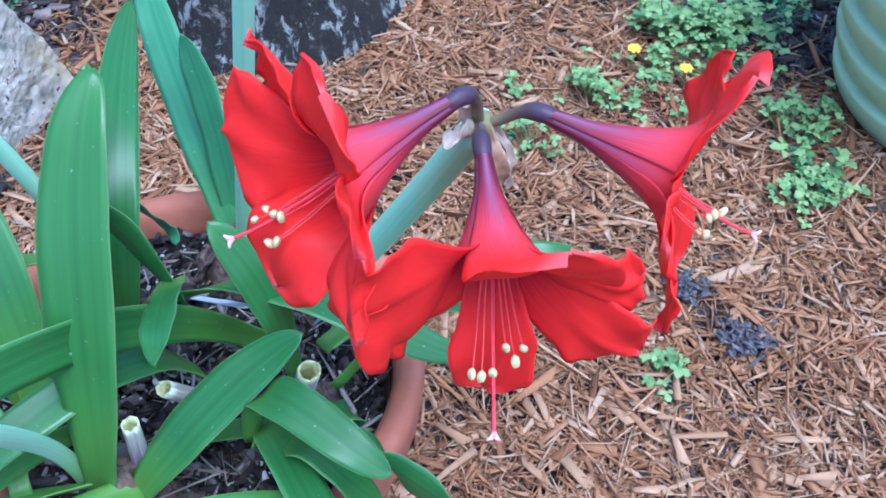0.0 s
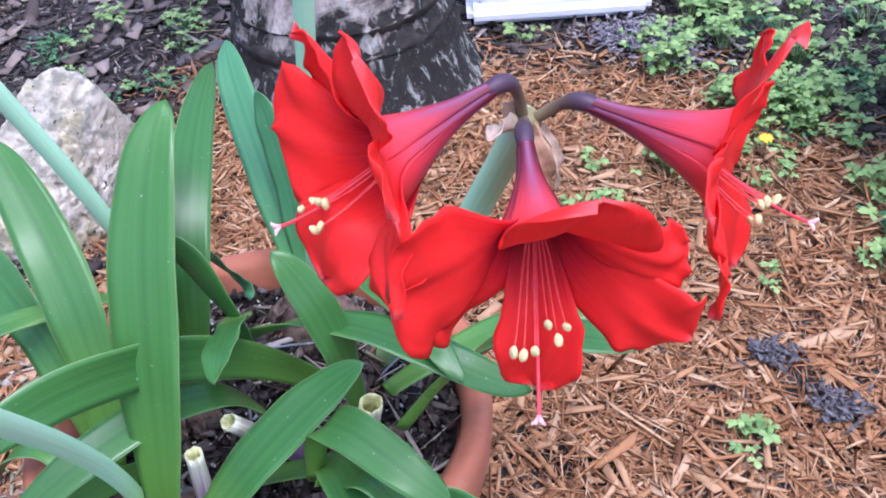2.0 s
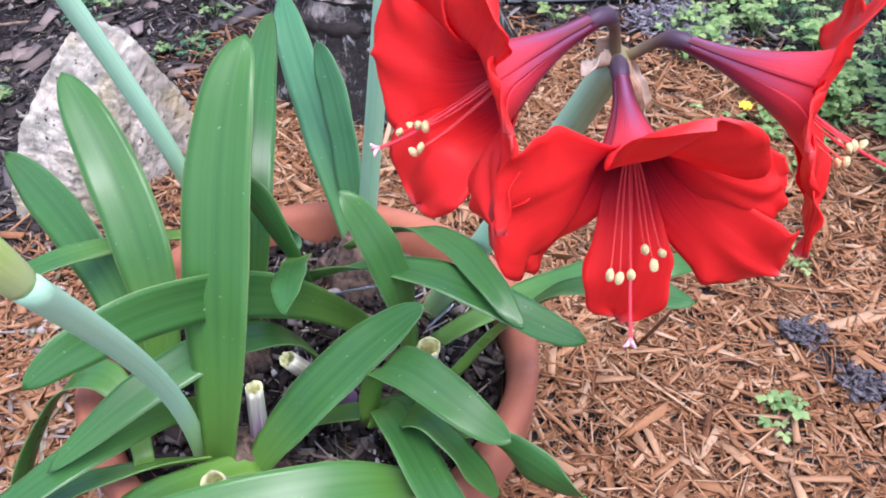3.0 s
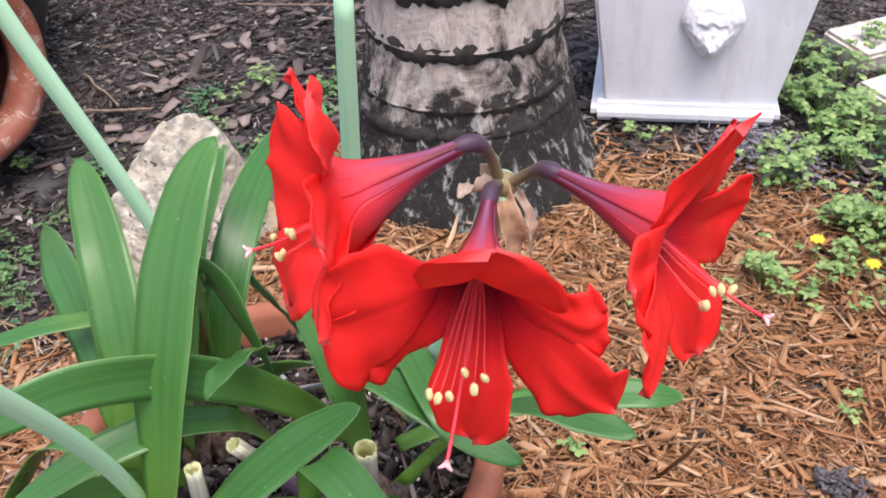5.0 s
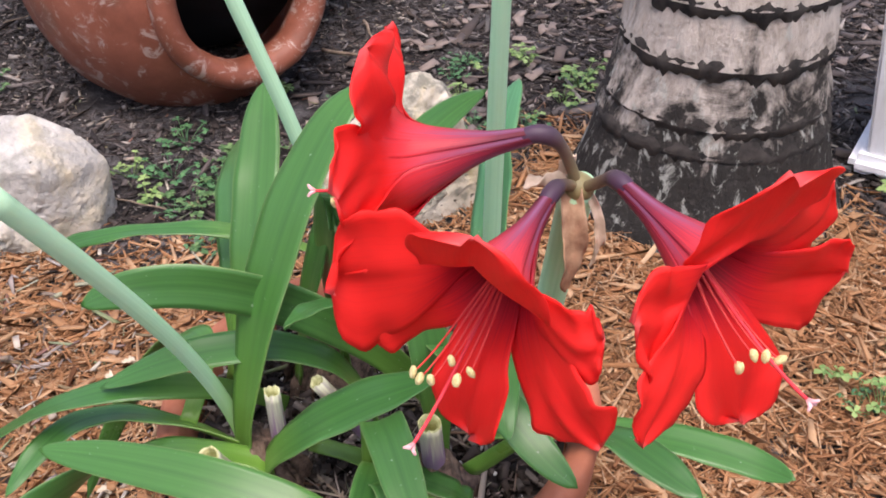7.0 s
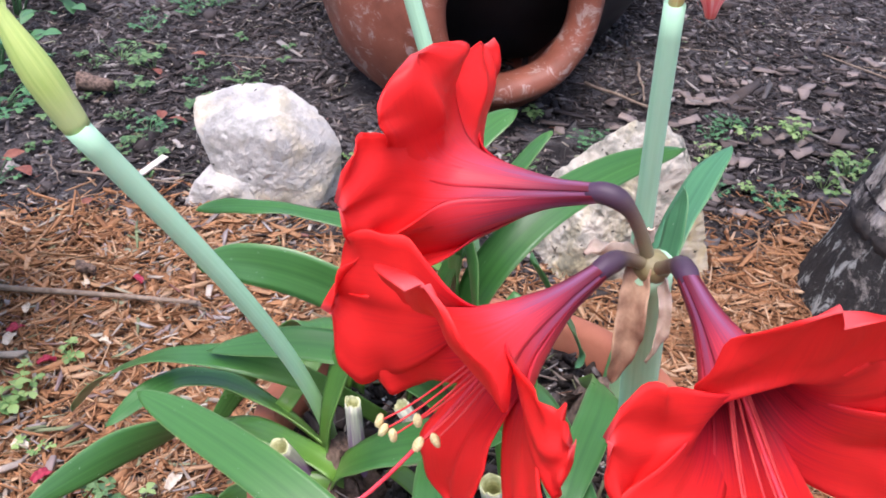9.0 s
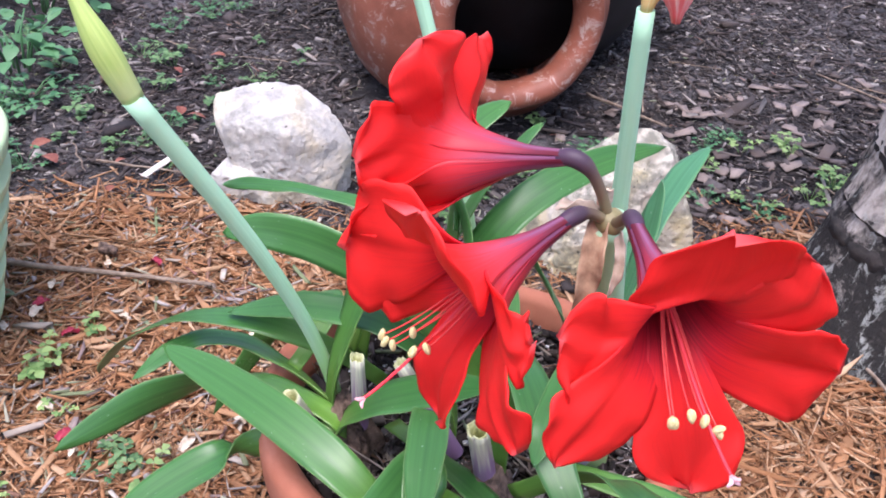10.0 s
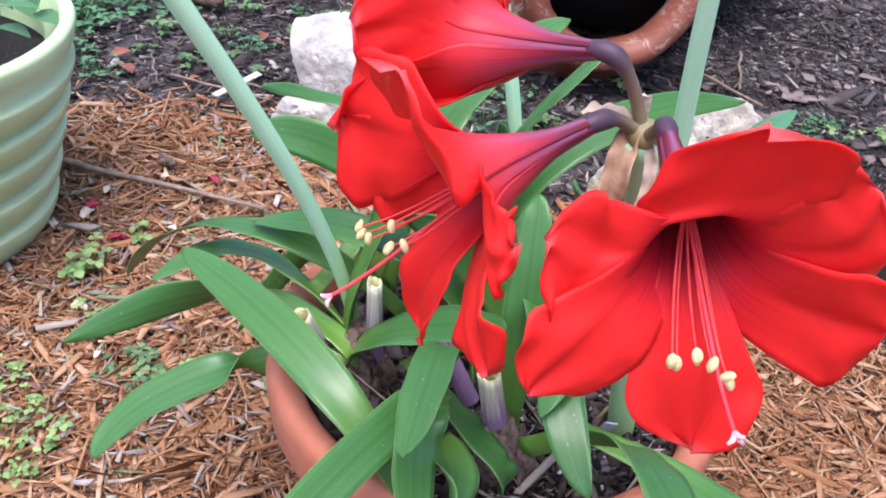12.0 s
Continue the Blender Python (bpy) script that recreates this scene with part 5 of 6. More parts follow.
def cut_stem(foot, top, r0, r1):
    """A hollow stump left by a cut flower stalk."""
    a, b = np.array(foot), np.array(top)
    n, seg = 12, 20
    t = unit(b - a)
    x = unit(np.cross(t, (0.3, 0.9, 0.1)))
    y = np.cross(t, x)
    rows = [(f, r0 + (r1 - r0) * f) for f in np.linspace(0, 1, n)] + [(0.998, r1 * 0.8), (0.86, r1 * 0.68), (0.6, r1 * 0.55)]
    verts, uvs, faces, mats = [], [], [], []
    for i, (f, r) in enumerate(rows):
        for j in range(seg):
            q = 2 * math.pi * j / seg
            ragged = 0.005 * noise.noise((math.cos(q) * 3 + a[0] * 40, math.sin(q) * 3, 1)) + 0.0009 * math.sin(7 * q + a[1] * 90) if n - 2 < i < n + 1 else 0
            verts.append(a + (b - a) * f + t * ragged + r * (1 + 0.05 * math.sin(2 * q)) * (x * math.cos(q) + y * math.sin(q)) - ORIGIN)
            uvs.append((abs(2 * j / seg - 1), min(f, 1)))
    for i in range(len(rows) - 1):
        for j in range(seg):
            faces.append((i * seg + j, i * seg + (j + 1) % seg, (i + 1) * seg + (j + 1) % seg, (i + 1) * seg + j))
            mats.append(0 if i < n - 1 else 1)
    faces.append(tuple(range((len(rows) - 1) * seg, len(rows) * seg)))
    mats.append(1)
    part("cut_stem", mesh_from(verts, faces, "cut_stem", uvs, mats), [STUB, PITH], plant, "hollow pale stump of a cut flower stalk")


cut_stem((-0.076, 0.512, 0.285), (-0.046, 0.473, 0.414), 0.0108, 0.0094)
cut_stem((-0.197, 0.43, 0.28), (-0.179, 0.417, 0.41), 0.0085, 0.0067)
cut_stem((-0.135, 0.505, 0.29), (-0.163, 0.454, 0.404), 0.0095, 0.0072)
cut_stem((-0.213, 0.39, 0.285), (-0.203, 0.357, 0.362), 0.0105, 0.0095)


def bulb(x, y, r, seed):
    rng = np.random.default_rng(seed)
    prof = [(r * 0.9, -0.03), (r, 0.0), (r * 0.95, 0.018), (r * 0.8, 0.034), (r * 0.62, 0.048), (r * 0.46, 0.058), (r * 0.38, 0.066), (r * 0.3, 0.068), (0.0, 0.066)]
    ob = part("bulb", lathe(prof, 40, "bulb", 0.006, float(seed)), BULB, plant, "brown papery bulb at soil level")
    ob.location = Vector((x, y, SOIL_Z)) - Vector(ORIGIN)
    for k in range(5):
        a = rng.uniform(0, 6.28)
        q = np.array((x + r * math.cos(a), y + r * math.sin(a), SOIL_Z))
        c = [q + (0, 0, -0.004), q + (0.1 * r * math.cos(a), 0.1 * r * math.sin(a), 0.02), q + (-0.3 * r * math.cos(a), -0.3 * r * math.sin(a), 0.034), q + (-0.45 * r * math.cos(a), -0.45 * r * math.sin(a), 0.045)]
        part("bulb_scale", strap([p - ORIGIN for p in c], (-math.sin(a), math.cos(a), 0), 0.03, 0.3, leaf_rng, 0.5, 0.9), BULB, plant, "torn papery bulb scale")


bulb(-0.067, 0.5, 0.034, 3)
bulb(-0.205, 0.415, 0.031, 4)
bulb(-0.16, 0.68, 0.04, 6)
bulb(-0.27, 0.56, 0.042, 7)


# ---- small things ----
def weed_mesh(seed, leaves, spread, size, height):
    """A low weed: thin stalks, each with a few small rounded leaflets."""
    rng = np.random.default_rng(seed)
    verts, faces = [], []

    def blade(at, d, up, ln, wd):
        d, up = unit(d), unit(up)
        sd = unit(np.cross(d, up))
        b = len(verts)
        for f, w, h in ((0, 0.08, 0), (0.35, 0.85, 0.1), (0.7, 1.0, 0.12), (1.0, 0.12, -0.02)):
            c = at + d * ln * f + up * ln * h
            for s in (-1, 0, 1):
                verts.append(c + sd * s * wd * w / 2 + up * (0.06 * ln if s else 0) * w)
        for i in range(3):
            for j in range(2):
                q = b + 3 * i + j
                faces.append((q, q + 1, q + 4, q + 3))

    for _ in range(leaves):
        a = rng.uniform(0, 6.28)
        rr = spread * rng.uniform(0.1, 1.0)
        top = np.array((rr * math.cos(a), rr * math.sin(a), height * rng.uniform(0.3, 1.0)))
        foot = np.array((top[0] * 0.25, top[1] * 0.25, 0.0))
        b = len(verts)
        n1 = unit(np.cross(top - foot, (0.3, 0.2, 1)))
        n2 = unit(np.cross(top - foot, n1))
        for c in (foot, (foot + top) / 2 + (0, 0, 0.1 * height), top):
            for q in range(3):
                verts.append(c + 0.0008 * (n1 * math.cos(2.1 * q) + n2 * math.sin(2.1 * q)))
        for i in range(2):
            for q in range(3):
                faces.append((b + 3 * i + q, b + 3 * i + (q + 1) % 3, b + 3 * i + 3 + (q + 1) % 3, b + 3 * i + 3 + q))
        k = rng.integers(2, 4)
        for q in range(k + 1):
            aa = a + (q - k / 2) * 1.6 + rng.uniform(-0.3, 0.3)
            ln = size * rng.uniform(0.6, 1.15)
            blade(top, np.array((math.cos(aa), math.sin(aa), rng.uniform(-0.25, 0.3))), np.array((rng.uniform(-0.3, 0.3), rng.uniform(-0.3, 0.3), 1)), ln, ln * rng.uniform(0.55, 0.85))
    return mesh_from(verts, faces, "weed")


WEEDS = [weed_mesh(100 + k, n, sp, sz, h) for k, (n, sp, sz, h) in enumerate(((8, 0.04, 0.015, 0.035), (16, 0.07, 0.014, 0.05), (5, 0.03, 0.015, 0.03), (24, 0.085, 0.016, 0.06), (16, 0.06, 0.01, 0.025), (7, 0.04, 0.019, 0.035), (4, 0.026, 0.016, 0.025), (13, 0.06, 0.012, 0.03)))]
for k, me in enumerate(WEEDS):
    me.materials.append(WEED_DARK if k == 4 else WEED_DULL if k > 4 else WEED)
weed_rng = np.random.default_rng(77)


def weed(x, y, kind, scale=1.0):
    ob = new("weed", WEEDS[kind])
    ob.matrix_world = pose(x, y, ground_height(x, y) + 0.006, 0, 0, weed_rng.uniform(0, 360)) @ Matrix.Scale(scale, 4)
    me = WEEDS[kind]
    me.polygons.foreach_set("use_smooth", [True] * len(me.polygons))
    lab = ("small dark green weed seedling in the mulch", "leafy green weed growing through the mulch", "tiny bright green weed seedling", "bushy green weed at the bed's edge", "low dusky green creeping weed", "broad-leaved dull green weed on damp earth", "tiny dull green seedling on damp earth", "low spreading green weed on damp earth")[kind]
    return tagged(ob, lab, "weed", "weeds")


for x, y, k, sc in ((0.27, 1.32, 3, 0.9), (0.32, 1.30, 1, 1.0), (0.38, 1.40, 3, 0.8), (0.17, 1.19, 1, 0.9), (0.15, 1.32, 2, 1.0), (0.34, 0.75, 0, 0.8), (0.35, 0.78, 2, 1.0)):
    weed(x, y, k, sc)
for x, y, k, sc in ((0.44, 1.29, 1, 0.8), (0.6, 1.26, 1, 1.0), (0.62, 1.16, 4, 1.2), (0.6, 1.1, 1, 0.7), (0.0, 1.76, 0, 1.0), (0.31, 1.97, 3, 1.0), (0.41, 1.05, 0, 0.7), (0.04, 0.87, 2, 0.8), (0.08, 1.2, 2, 0.9), (0.14, 1.19, 4, 0.7)):
    weed(x, y, k, sc)
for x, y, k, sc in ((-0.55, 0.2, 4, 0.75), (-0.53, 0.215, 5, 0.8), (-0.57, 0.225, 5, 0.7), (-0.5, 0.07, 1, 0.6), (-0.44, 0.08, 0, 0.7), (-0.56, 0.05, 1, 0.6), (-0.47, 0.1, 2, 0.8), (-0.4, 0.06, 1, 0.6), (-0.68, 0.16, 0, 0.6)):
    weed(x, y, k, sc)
for x, y, k, sc in ((-0.81, 0.16, 0, 0.9), (-0.77, 0.14, 2, 1.2), (-0.5, 0.25, 0, 0.9), (-0.85, 0.24, 2, 0.9), (-1.18, 0.95, 4, 1.3), (-1.14, 0.86, 0, 1.0), (-1.27, 1.05, 4, 1.2), (-1.25, 0.9, 1, 0.7), (-1.28, 1.34, 2, 1.2), (-1.14, 1.4, 4, 1.0), (-0.98, 1.73, 0, 0.9), (-0.94, 1.58, 1, 0.7), (-0.76, 1.81, 1, 1.0)):
    weed(x, y, k, sc)
for x, y, k, sc in ((0.283, 1.99, 3, 1.1), (0.32, 2.06, 1, 1.3), (0.345, 1.95, 3, 1.2), (0.4, 1.885, 3, 1.3), (0.44, 1.93, 1, 1.4), (0.335, 1.8, 1, 1.1), (0.4, 1.72, 3, 1.1), (0.45, 1.825, 1, 1.3), (0.29, 2.17, 3, 1.2), (0.38, 2.12, 1, 1.3)):
    weed(x, y, k, sc)
for _ in range(46):
    x, y = weed_rng.uniform(0.4, 0.85), weed_rng.uniform(0.95, 1.6)
    if x + y > 1.62 and (x - 0.93) ** 2 + (y - 1.36) ** 2 > 0.09:
        weed(x, y, int(weed_rng.choice((0, 1, 1, 3, 2))), weed_rng.uniform(0.7, 1.3))
for _ in range(90):
    x, y = weed_rng.uniform(0.25, 1.0), weed_rng.uniform(1.4, 2.3)
    if x + y > 1.85 and (x - 0.98) ** 2 + (y - 1.42) ** 2 > 0.1 and not (x < 0.34 and y > 1.76):
        weed(x, y, int(weed_rng.integers(0, 5)), weed_rng.uniform(0.7, 1.35))
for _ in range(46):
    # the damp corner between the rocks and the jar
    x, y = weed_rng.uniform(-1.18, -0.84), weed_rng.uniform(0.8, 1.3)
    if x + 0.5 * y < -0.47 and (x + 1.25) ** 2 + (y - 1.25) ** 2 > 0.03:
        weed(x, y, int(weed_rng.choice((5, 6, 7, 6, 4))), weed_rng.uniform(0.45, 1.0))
for x, y, k, sc in ((-1.8, 0.2, 4, 2.2), (-1.72, 0.16, 4, 1.9), (-1.88, 0.25, 4, 2.3), (-1.6, 0.12, 4, 1.6), (-1.5, 0.2, 4, 1.2)):
    weed(x, y, k, sc)
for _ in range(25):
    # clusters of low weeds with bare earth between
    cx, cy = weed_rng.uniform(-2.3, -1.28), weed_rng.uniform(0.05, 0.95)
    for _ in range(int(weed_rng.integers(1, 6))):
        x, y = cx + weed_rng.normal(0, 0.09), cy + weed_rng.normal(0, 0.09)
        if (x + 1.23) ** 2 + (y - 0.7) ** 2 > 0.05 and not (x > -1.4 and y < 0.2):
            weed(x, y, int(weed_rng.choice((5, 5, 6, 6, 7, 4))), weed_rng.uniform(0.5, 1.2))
for _ in range(22):
    x, y = weed_rng.uniform(-1.15, -0.7), weed_rng.uniform(1.3, 1.85)
    weed(x, y, int(weed_rng.choice((0, 2, 4))), weed_rng.uniform(0.6, 1.0))


def yellow_flower(x, y, h):
    fl = thing("yellow_wildflower", "tiny yellow daisy-like wildflower among the weeds", "flower", (x, y, 0))
    part("stalk", tube([(0, 0, -0.004), (0.004, 0.0, h * 0.6), (0.002, 0.002, h)], [0.0012, 0.001, 0.001], 6, True, "stalk"), WEED, fl)
    for k in range(7):
        a = k * 2 * math.pi / 7
        c = [np.array((0.002, 0.002, h)) + r * np.array((math.cos(a), math.sin(a), 0)) + (0, 0, z) for r, z in ((0.001, 0), (0.005, 0.002), (0.009, 0.002), (0.013, 0.0))]
        part("ray", strap(c, (-math.sin(a), math.cos(a), 0), 0.008, 0, leaf_rng, 0.1, 0.6), YELLOW, fl)
    return fl


yellow_flower(0.342, 1.395, 0.05)
yellow_flower(0.43, 1.36, 0.04)


def black_tub():
    tub = thing("black_tub", "round black plastic tub standing behind the urn", "tub", (-1.93, 1.56, 0))
    part("body", lathe([(0.0, 0.02), (0.34, 0.0), (0.4, 0.03), (0.47, 0.14), (0.5, 0.3), (0.51, 0.42), (0.49, 0.43), (0.47, 0.3), (0.0, 0.24)], 64, "tub"), BLACK, tub)
    part("rim", lathe([(0.505, 0.4), (0.525, 0.405), (0.53, 0.425), (0.52, 0.437), (0.49, 0.435), (0.485, 0.41), (0.505, 0.4)], 64, "tub_rim"), BLACK, tub, "rolled black rim")
    return tub


black_tub()


def paver(x, y, turn, label):
    bm = bmesh.new()
    block(bm, (-0.11, -0.08, 0.0), (0.11, 0.08, 0.075), 0.008)
    for v in bm.verts:
        v.co += Vector((noise.noise(v.co * 20), noise.noise(v.co * 20 + Vector((9, 0, 0))), 0)) * 0.004
    ob = part("edging_block", bm, PAVER, smooth=False)
    ob.matrix_world = pose(x, y, -0.032, 2, -1, turn)
    return tagged(ob, label, "block", "edging blocks")


paver(0.47, 2.3, 38, "pale concrete edging block among the weeds")
paver(0.54, 2.04, 42, "pale concrete edging block among the weeds")
paver(0.76, 2.2, 40, "pale concrete edging block among the weeds")


def stick(a, b, r, name, label, mat, category="twig"):
    a, b = np.array(a, float), np.array(b, float)
    s = np.linspace(0, 1, 12)
    wob = np.array([[noise.noise((q * 4, a[0] * 9, 0)) * 0.006, noise.noise((q * 4, a[1] * 9, 5)) * 0.006, 0] for q in s])
    p = a + (b - a) * s[:, None] + wob
    ob = part(name, tube(p - a, np.linspace(r, r * 0.6, 12), 7, True, name), mat)
    ob.location = a
    return tagged(ob, label, category)


chaff_rng = np.random.default_rng(404)
stick((-1.37, 1.55, 0.012), (-1.13, 1.62, 0.014), 0.005, "twig", "thin dry twig on the dark mulch", TWIG)
stick((-1.42, 1.75, 0.012), (-1.22, 1.62, 0.012), 0.004, "twig", "thin dry twig on the dark mulch", TWIG)
stick((-0.62, 2.35, 0.012), (-1.25, 2.25, 0.014), 0.004, "twig", "thin dry twig on the dark mulch", TWIG)
stick((-0.3, 1.36, 0.012), (-0.19, 1.33, 0.02), 0.004, "twig", "thin dry twig on the mulch", TWIG)
stick((-1.13, 0.09, 0.014), (-0.89, 0.44, 0.02), 0.006, "twig", "long brown stalk lying on the cedar mulch", TWIG)
stick((-1.085, 0.285, 0.018), (-1.06, 0.312, 0.02), 0.011, "wood_chunk", "small dark lump of wood on the mulch", BULB, "wood")
stick((-1.44, 0.34, 0.012), (-1.3, 0.52, 0.012), 0.003, "twig", "thin dry twig on the earth", TWIG)
stick((-1.87, 0.43, 0.02), (-1.8, 0.49, 0.024), 0.024, "wood_chunk", "dark rotten chunk of wood on the earth", BULB, "wood")


def straw(x, y, turn, ln):
    bm = bmesh.new()
    block(bm, (-ln / 2, -0.008, 0.0), (ln / 2, 0.008, 0.004), 0.001)
    ob = part("bleached_strip", bm, STRAW, smooth=False)
    ob.matrix_world = pose(x, y, 0.012, 3, -2, turn)
    return tagged(ob, "bleached pale strip of dead leaf on the earth", "debris")


straw(-1.375, 0.468, 128, 0.135)


for k in range(26):
    x, y = chaff_rng.uniform(-2.2, -0.5), chaff_rng.uniform(0.2, 2.9)
    if not in_bed(np.array([x]), np.array([y]))[0] and (x + 1.5) ** 2 + (y - 1.29) ** 2 > 0.16 and (x + 0.333) ** 2 + (y - 1.595) ** 2 > 0.08 and (x + 1.225) ** 2 + (y - 0.69) ** 2 > 0.05:
        a, ln = chaff_rng.uniform(0, 6.28), chaff_rng.uniform(0.05, 0.17)
        stick((x, y, 0.01), (x + ln * math.cos(a), y + ln * math.sin(a), 0.013), chaff_rng.uniform(0.0015, 0.003), "twig", "thin dry twig on the dark mulch", TWIG)


def fallen_petal(x, y, mat, label, ln):
    """A shrivelled petal lying on the mulch."""
    a = chaff_rng.uniform(0, 6.28)
    d, sd = np.array((math.cos(a), math.sin(a), 0)), np.array((-math.sin(a), math.cos(a), 0.2))
    c = [d * ln * (f - 0.5) + np.array((0, 0, h)) for f, h in ((0, 0.0), (0.33, 0.006), (0.66, 0.005), (1, 0.001))]
    ob = part("fallen_petal", strap(c, sd, ln * 0.55, 1.1, leaf_rng, 0.5, 0.6), mat)
    ob.location = (x, y, ground_height(x, y) + 0.018)
    return tagged(ob, label, "petal", "fallen petals")


for k in range(14):
    x, y = chaff_rng.uniform(-1.1, -0.4), chaff_rng.uniform(0.1, 0.7)
    fallen_petal(x, y, SHRIVEL, "shrivelled cream petal lying on the mulch", chaff_rng.uniform(0.014, 0.032))
for x, y in ((-0.86, 0.2), (-1.018, 0.371), (-0.958, 0.171), (-0.62, 0.16)):
    fallen_petal(x, y, PETAL_DRY, "fallen dark red petal scrap on the mulch", 0.026)


def seed_head(x, y, seed, size=1.0, mat=CHARCOAL):
    """A burnt-looking grey lump of fibre in the mulch."""
    rng = np.random.default_rng(seed)
    n = 130
    pos = rng.normal(0, 1, (n, 3)) * (0.018 * size, 0.015 * size, 0.005 * size) + (0, 0, 0.01)
    me = chip_boxes(pos, rng.uniform(0.008, 0.022, n), rng.uniform(0.002, 0.007, n), rng.uniform(0.001, 0.003, n), rng.uniform(0, 6.28, n), rng.normal(0, 0.3, n), rng.normal(0, 0.4, n), rng)
    ob = part("grey_fibre_clump", me, mat, smooth=False)
    ob.location = (x, y, 0.004)
    return tagged(ob, "grey weathered fibre clump in the mulch", "debris", kind="stuff")


seed_head(0.385, 0.905, 1, 0.8)
seed_head(0.46, 0.82, 2, 0.85)
for k, (x, y) in enumerate(((0.17, 1.76), (0.22, 1.73), (0.27, 1.72), (0.24, 1.78), (0.32, 1.68), (0.3, 1.75))):
    seed_head(x, y, 5 + k, 1.5, ASHEN)


def plant_label(a, b, lean):
    """A thin plastic stake between two points."""
    a, b = Vector(a), Vector(b)
    ln = (b - a).length
    bm = bmesh.new()
    block(bm, (0, -0.006, -0.0007), (ln - 0.014, 0.006, 0.0007), 0.0005)
    block(bm, (ln - 0.016, -0.0045, -0.0006), (ln, 0.0045, 0.0006), 0.0005)
    ob = part("plant_label", bm, LABEL_WHITE, smooth=False)
    x = (b - a).normalized()
    y = Vector((0, 0, 1)).cross(x).normalized()
    ob.matrix_world = Matrix.Translation(a) @ Matrix((x, y, x.cross(y))).transposed().to_4x4() @ Matrix.Rotation(math.radians(lean), 4, 'X')
    return tagged(ob, "bluish-white plastic plant label stuck in the potting soil", "label")


plant_label((-0.104, 0.527, 0.423), (-0.215, 0.645, 0.272), 20)
plant_label((-0.05, 0.605, 0.322), (-0.085, 0.62, 0.264), 0)


# larger chips that lie on top, one by one
chip_rng = np.random.default_rng(91)
CHIPS = []
for k in range(10):
    one = np.array([1.0])
    me = chip_boxes(np.zeros((1, 3)), one * chip_rng.uniform(0.028, 0.06), one * chip_rng.uniform(0.006, 0.014), one * chip_rng.uniform(0.002, 0.004), one * 0, one * 0, one * 0, chip_rng)
    me.name = "wood_chip"
    me.materials.append(CHIP)
    CHIPS.append(me)
chip_bed = thing("surface_chips", "larger pale cedar chips lying loose on the mulch", "mulch")
cx, cy = scatter(900, (-1.2, 0.9, 0.1, 1.7), chip_rng, True, 0.02)
for x, y in list(zip(cx, cy))[:290]:
    ob = new("wood_chip", CHIPS[int(chip_rng.integers(0, 10))])
    ob.parent = chip_bed
    ob.matrix_local = pose(x, y, ground_height(x, y) + chip_rng.uniform(0.014, 0.02), chip_rng.normal(0, 9), chip_rng.normal(0, 6), chip_rng.uniform(0, 360))


# larger bark flakes strewn over the dark earth
FLAKES = []
for k in range(8):
    one = np.array([1.0])
    me = chip_boxes(np.zeros((1, 3)), one * chip_rng.uniform(0.03, 0.07), one * chip_rng.uniform(0.014, 0.034), one * chip_rng.uniform(0.002, 0.006), one * 0, one * 0, one * 0, chip_rng)
    me.name = "bark_flake"
    me.materials.append(FLAKE)
    FLAKES.append(me)
flake_bed = thing("surface_flakes", "larger weathered bark flakes lying loose on the dark earth", "bark mulch")
cx, cy = scatter(700, (-1.3, -0.3, 1.35, 3.0), chip_rng, False, 0.02)
for x, y in list(zip(cx, cy))[:260]:
    ob = new("bark_flake", FLAKES[int(chip_rng.integers(0, 8))])
    ob.parent = flake_bed
    ob.matrix_local = pose(x, y, ground_height(x, y) + chip_rng.uniform(0.009, 0.014), chip_rng.normal(0, 8), chip_rng.normal(0, 6), chip_rng.uniform(0, 360))


def oval_leaf(at, d, up, ln, wd):
    """A small pointed oval blade for a shrub."""
    d, up = unit(d), unit(up)
    sd = unit(np.cross(d, up))
    verts, faces = [], []
    for f, w, h in ((0, 0.05, 0), (0.2, 0.65, 0.05), (0.45, 1.0, 0.08), (0.7, 0.8, 0.05), (0.9, 0.35, -0.02), (1.0, 0.04, -0.06)):
        c = at + d * ln * f + up * ln * h
        for q in (-1, 0, 1):
            verts.append(c + sd * q * wd * w / 2 + up * (0.06 * ln if q else 0) * w)
    for i in range(5):
        for j in range(2):
            k = 3 * i + j
            faces.append((k, k + 1, k + 4, k + 3))
    return verts, faces


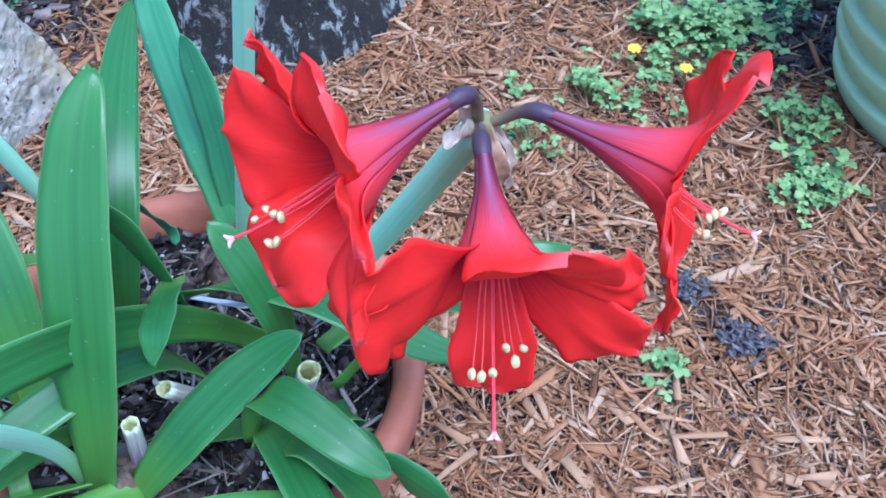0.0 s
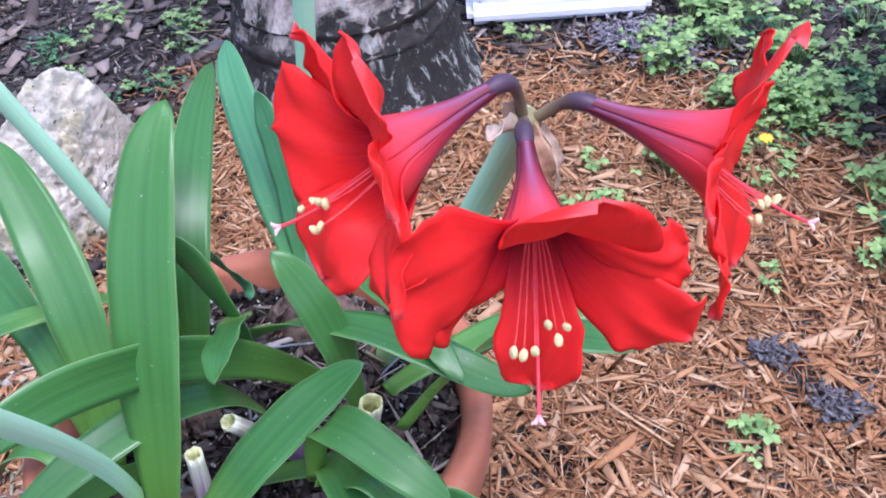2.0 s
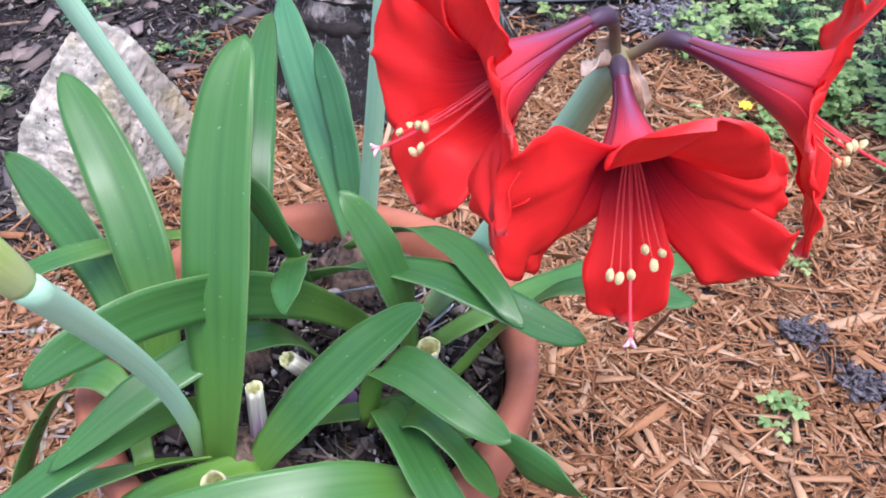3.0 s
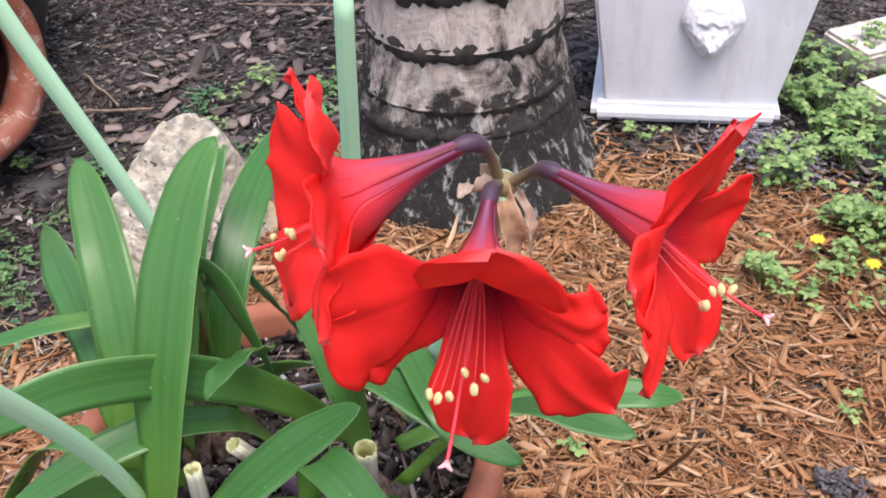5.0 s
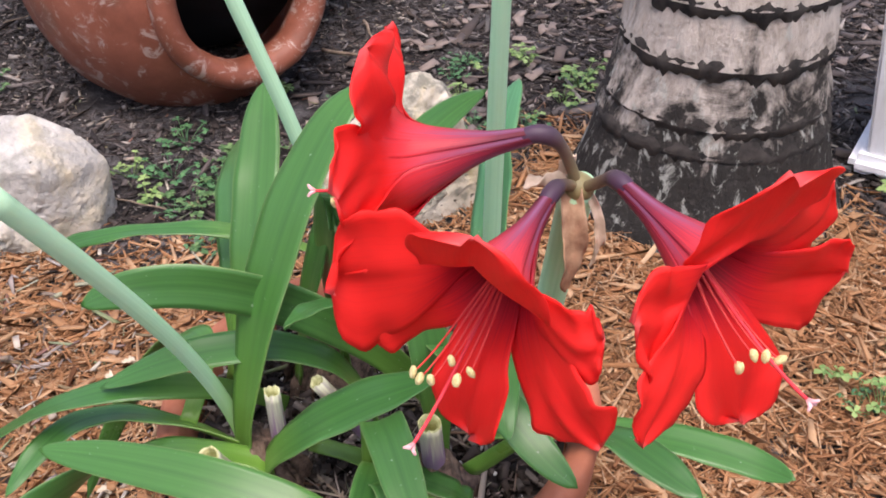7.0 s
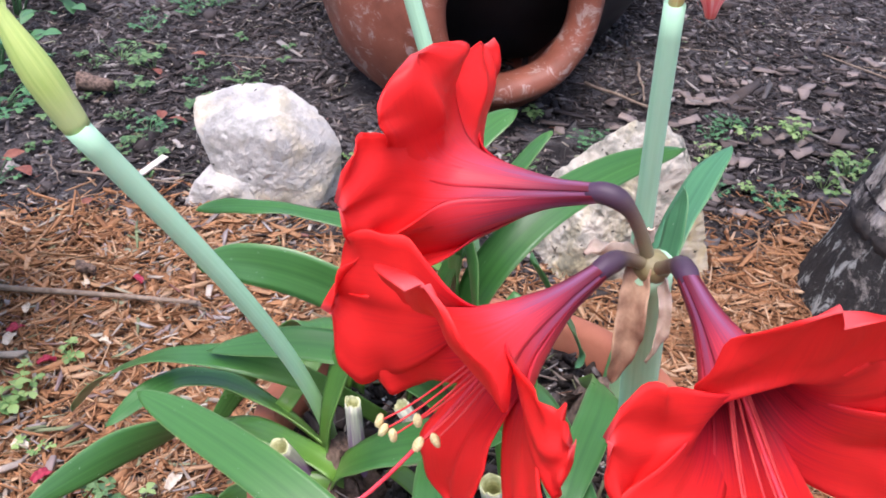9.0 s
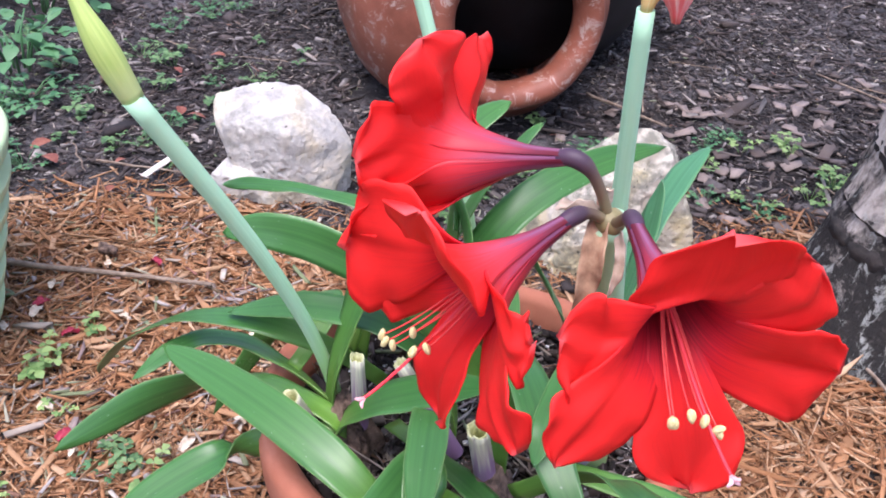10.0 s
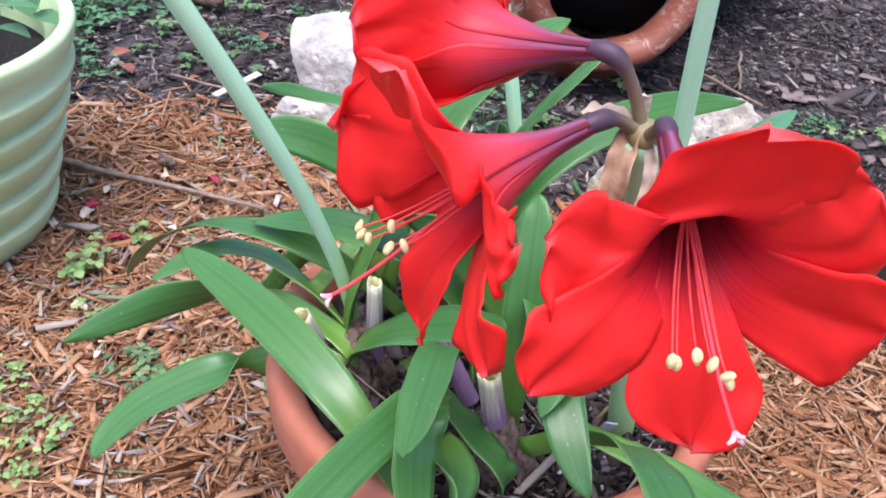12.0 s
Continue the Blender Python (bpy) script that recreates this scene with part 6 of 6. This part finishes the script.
def leafy_shrub(name, label, at, seed, n, spread, height, ln, broad):
    rng = np.random.default_rng(seed)
    shrub = thing(name, label, "plant", at)
    for k in range(7):
        a = rng.uniform(0, 6.28)
        r = spread * rng.uniform(0.3, 0.9)
        p = [(0.02 * math.cos(a), 0.02 * math.sin(a), -0.04), (0.5 * r * math.cos(a), 0.5 * r * math.sin(a), height * 0.6), (r * math.cos(a), r * math.sin(a), height * rng.uniform(0.6, 1.0))]
        part("stem", tube(p, [0.004, 0.003, 0.002], 7, True, "stem"), WEED_DARK, shrub)
    for k in range(n):
        a = rng.uniform(0, 6.28)
        r = spread * math.sqrt(rng.uniform(0.05, 1))
        at2 = np.array((r * math.cos(a), r * math.sin(a), height * rng.uniform(0.3, 1.0) * (1.1 - 0.4 * r / spread)))
        v, f = oval_leaf(at2, (math.cos(a) + rng.normal(0, 0.5), math.sin(a) + rng.normal(0, 0.5), rng.uniform(-0.6, 0.2)), (rng.normal(0, 0.2), rng.normal(0, 0.2), 1), ln * rng.uniform(0.7, 1.2), ln * broad)
        part("leaf", mesh_from(v, f, "shrub_leaf"), WEED_DARK, shrub)
    return shrub


leafy_shrub("planter_shrub", "dark blue-green leafy plant growing in the green planter", (-0.985, -0.1, 0.27), 15, 70, 0.22, 0.18, 0.06, 0.6)
leafy_shrub("ground_shrub", "low shrub with rounded dark green leaves on damp earth", (-2.06, 0.25, 0.0), 16, 46, 0.15, 0.13, 0.055, 0.7)
leafy_shrub("ground_shrub", "spreading shrub with rounded dark green leaves on damp earth", (-2.5, 0.36, 0.0), 17, 60, 0.22, 0.14, 0.05, 0.75)


def dead_leaf(x, y, turn, ln):
    """A curled red-brown leaf lying on the damp earth."""
    d = (math.cos(turn), math.sin(turn), 0.12)
    v, f = oval_leaf(np.array((0.0, 0.0, 0.004)), d, (0.2 * math.sin(turn), 0.2, 1), ln, ln * 0.55)
    ob = part("dead_leaf", mesh_from(v, f, "dead_leaf"), DEAD_LEAF)
    ob.location = (x, y, ground_height(x, y) + 0.012)
    return tagged(ob, "curled red-brown dead leaf on damp earth", "leaf", "dead leaves")


for x, y, turn, ln in ((-1.52, 0.24, 0.4, 0.06), (-1.56, 0.22, 1.9, 0.05), (-1.62, 0.56, 2.8, 0.045), (-1.58, 0.61, 4.1, 0.05), (-1.95, 0.72, 0.9, 0.045), (-1.44, 0.4, 5.2, 0.03), (-1.86, 0.62, 3.3, 0.04), (-1.3, 0.33, 2.2, 0.03)):
    dead_leaf(x, y, turn, ln)
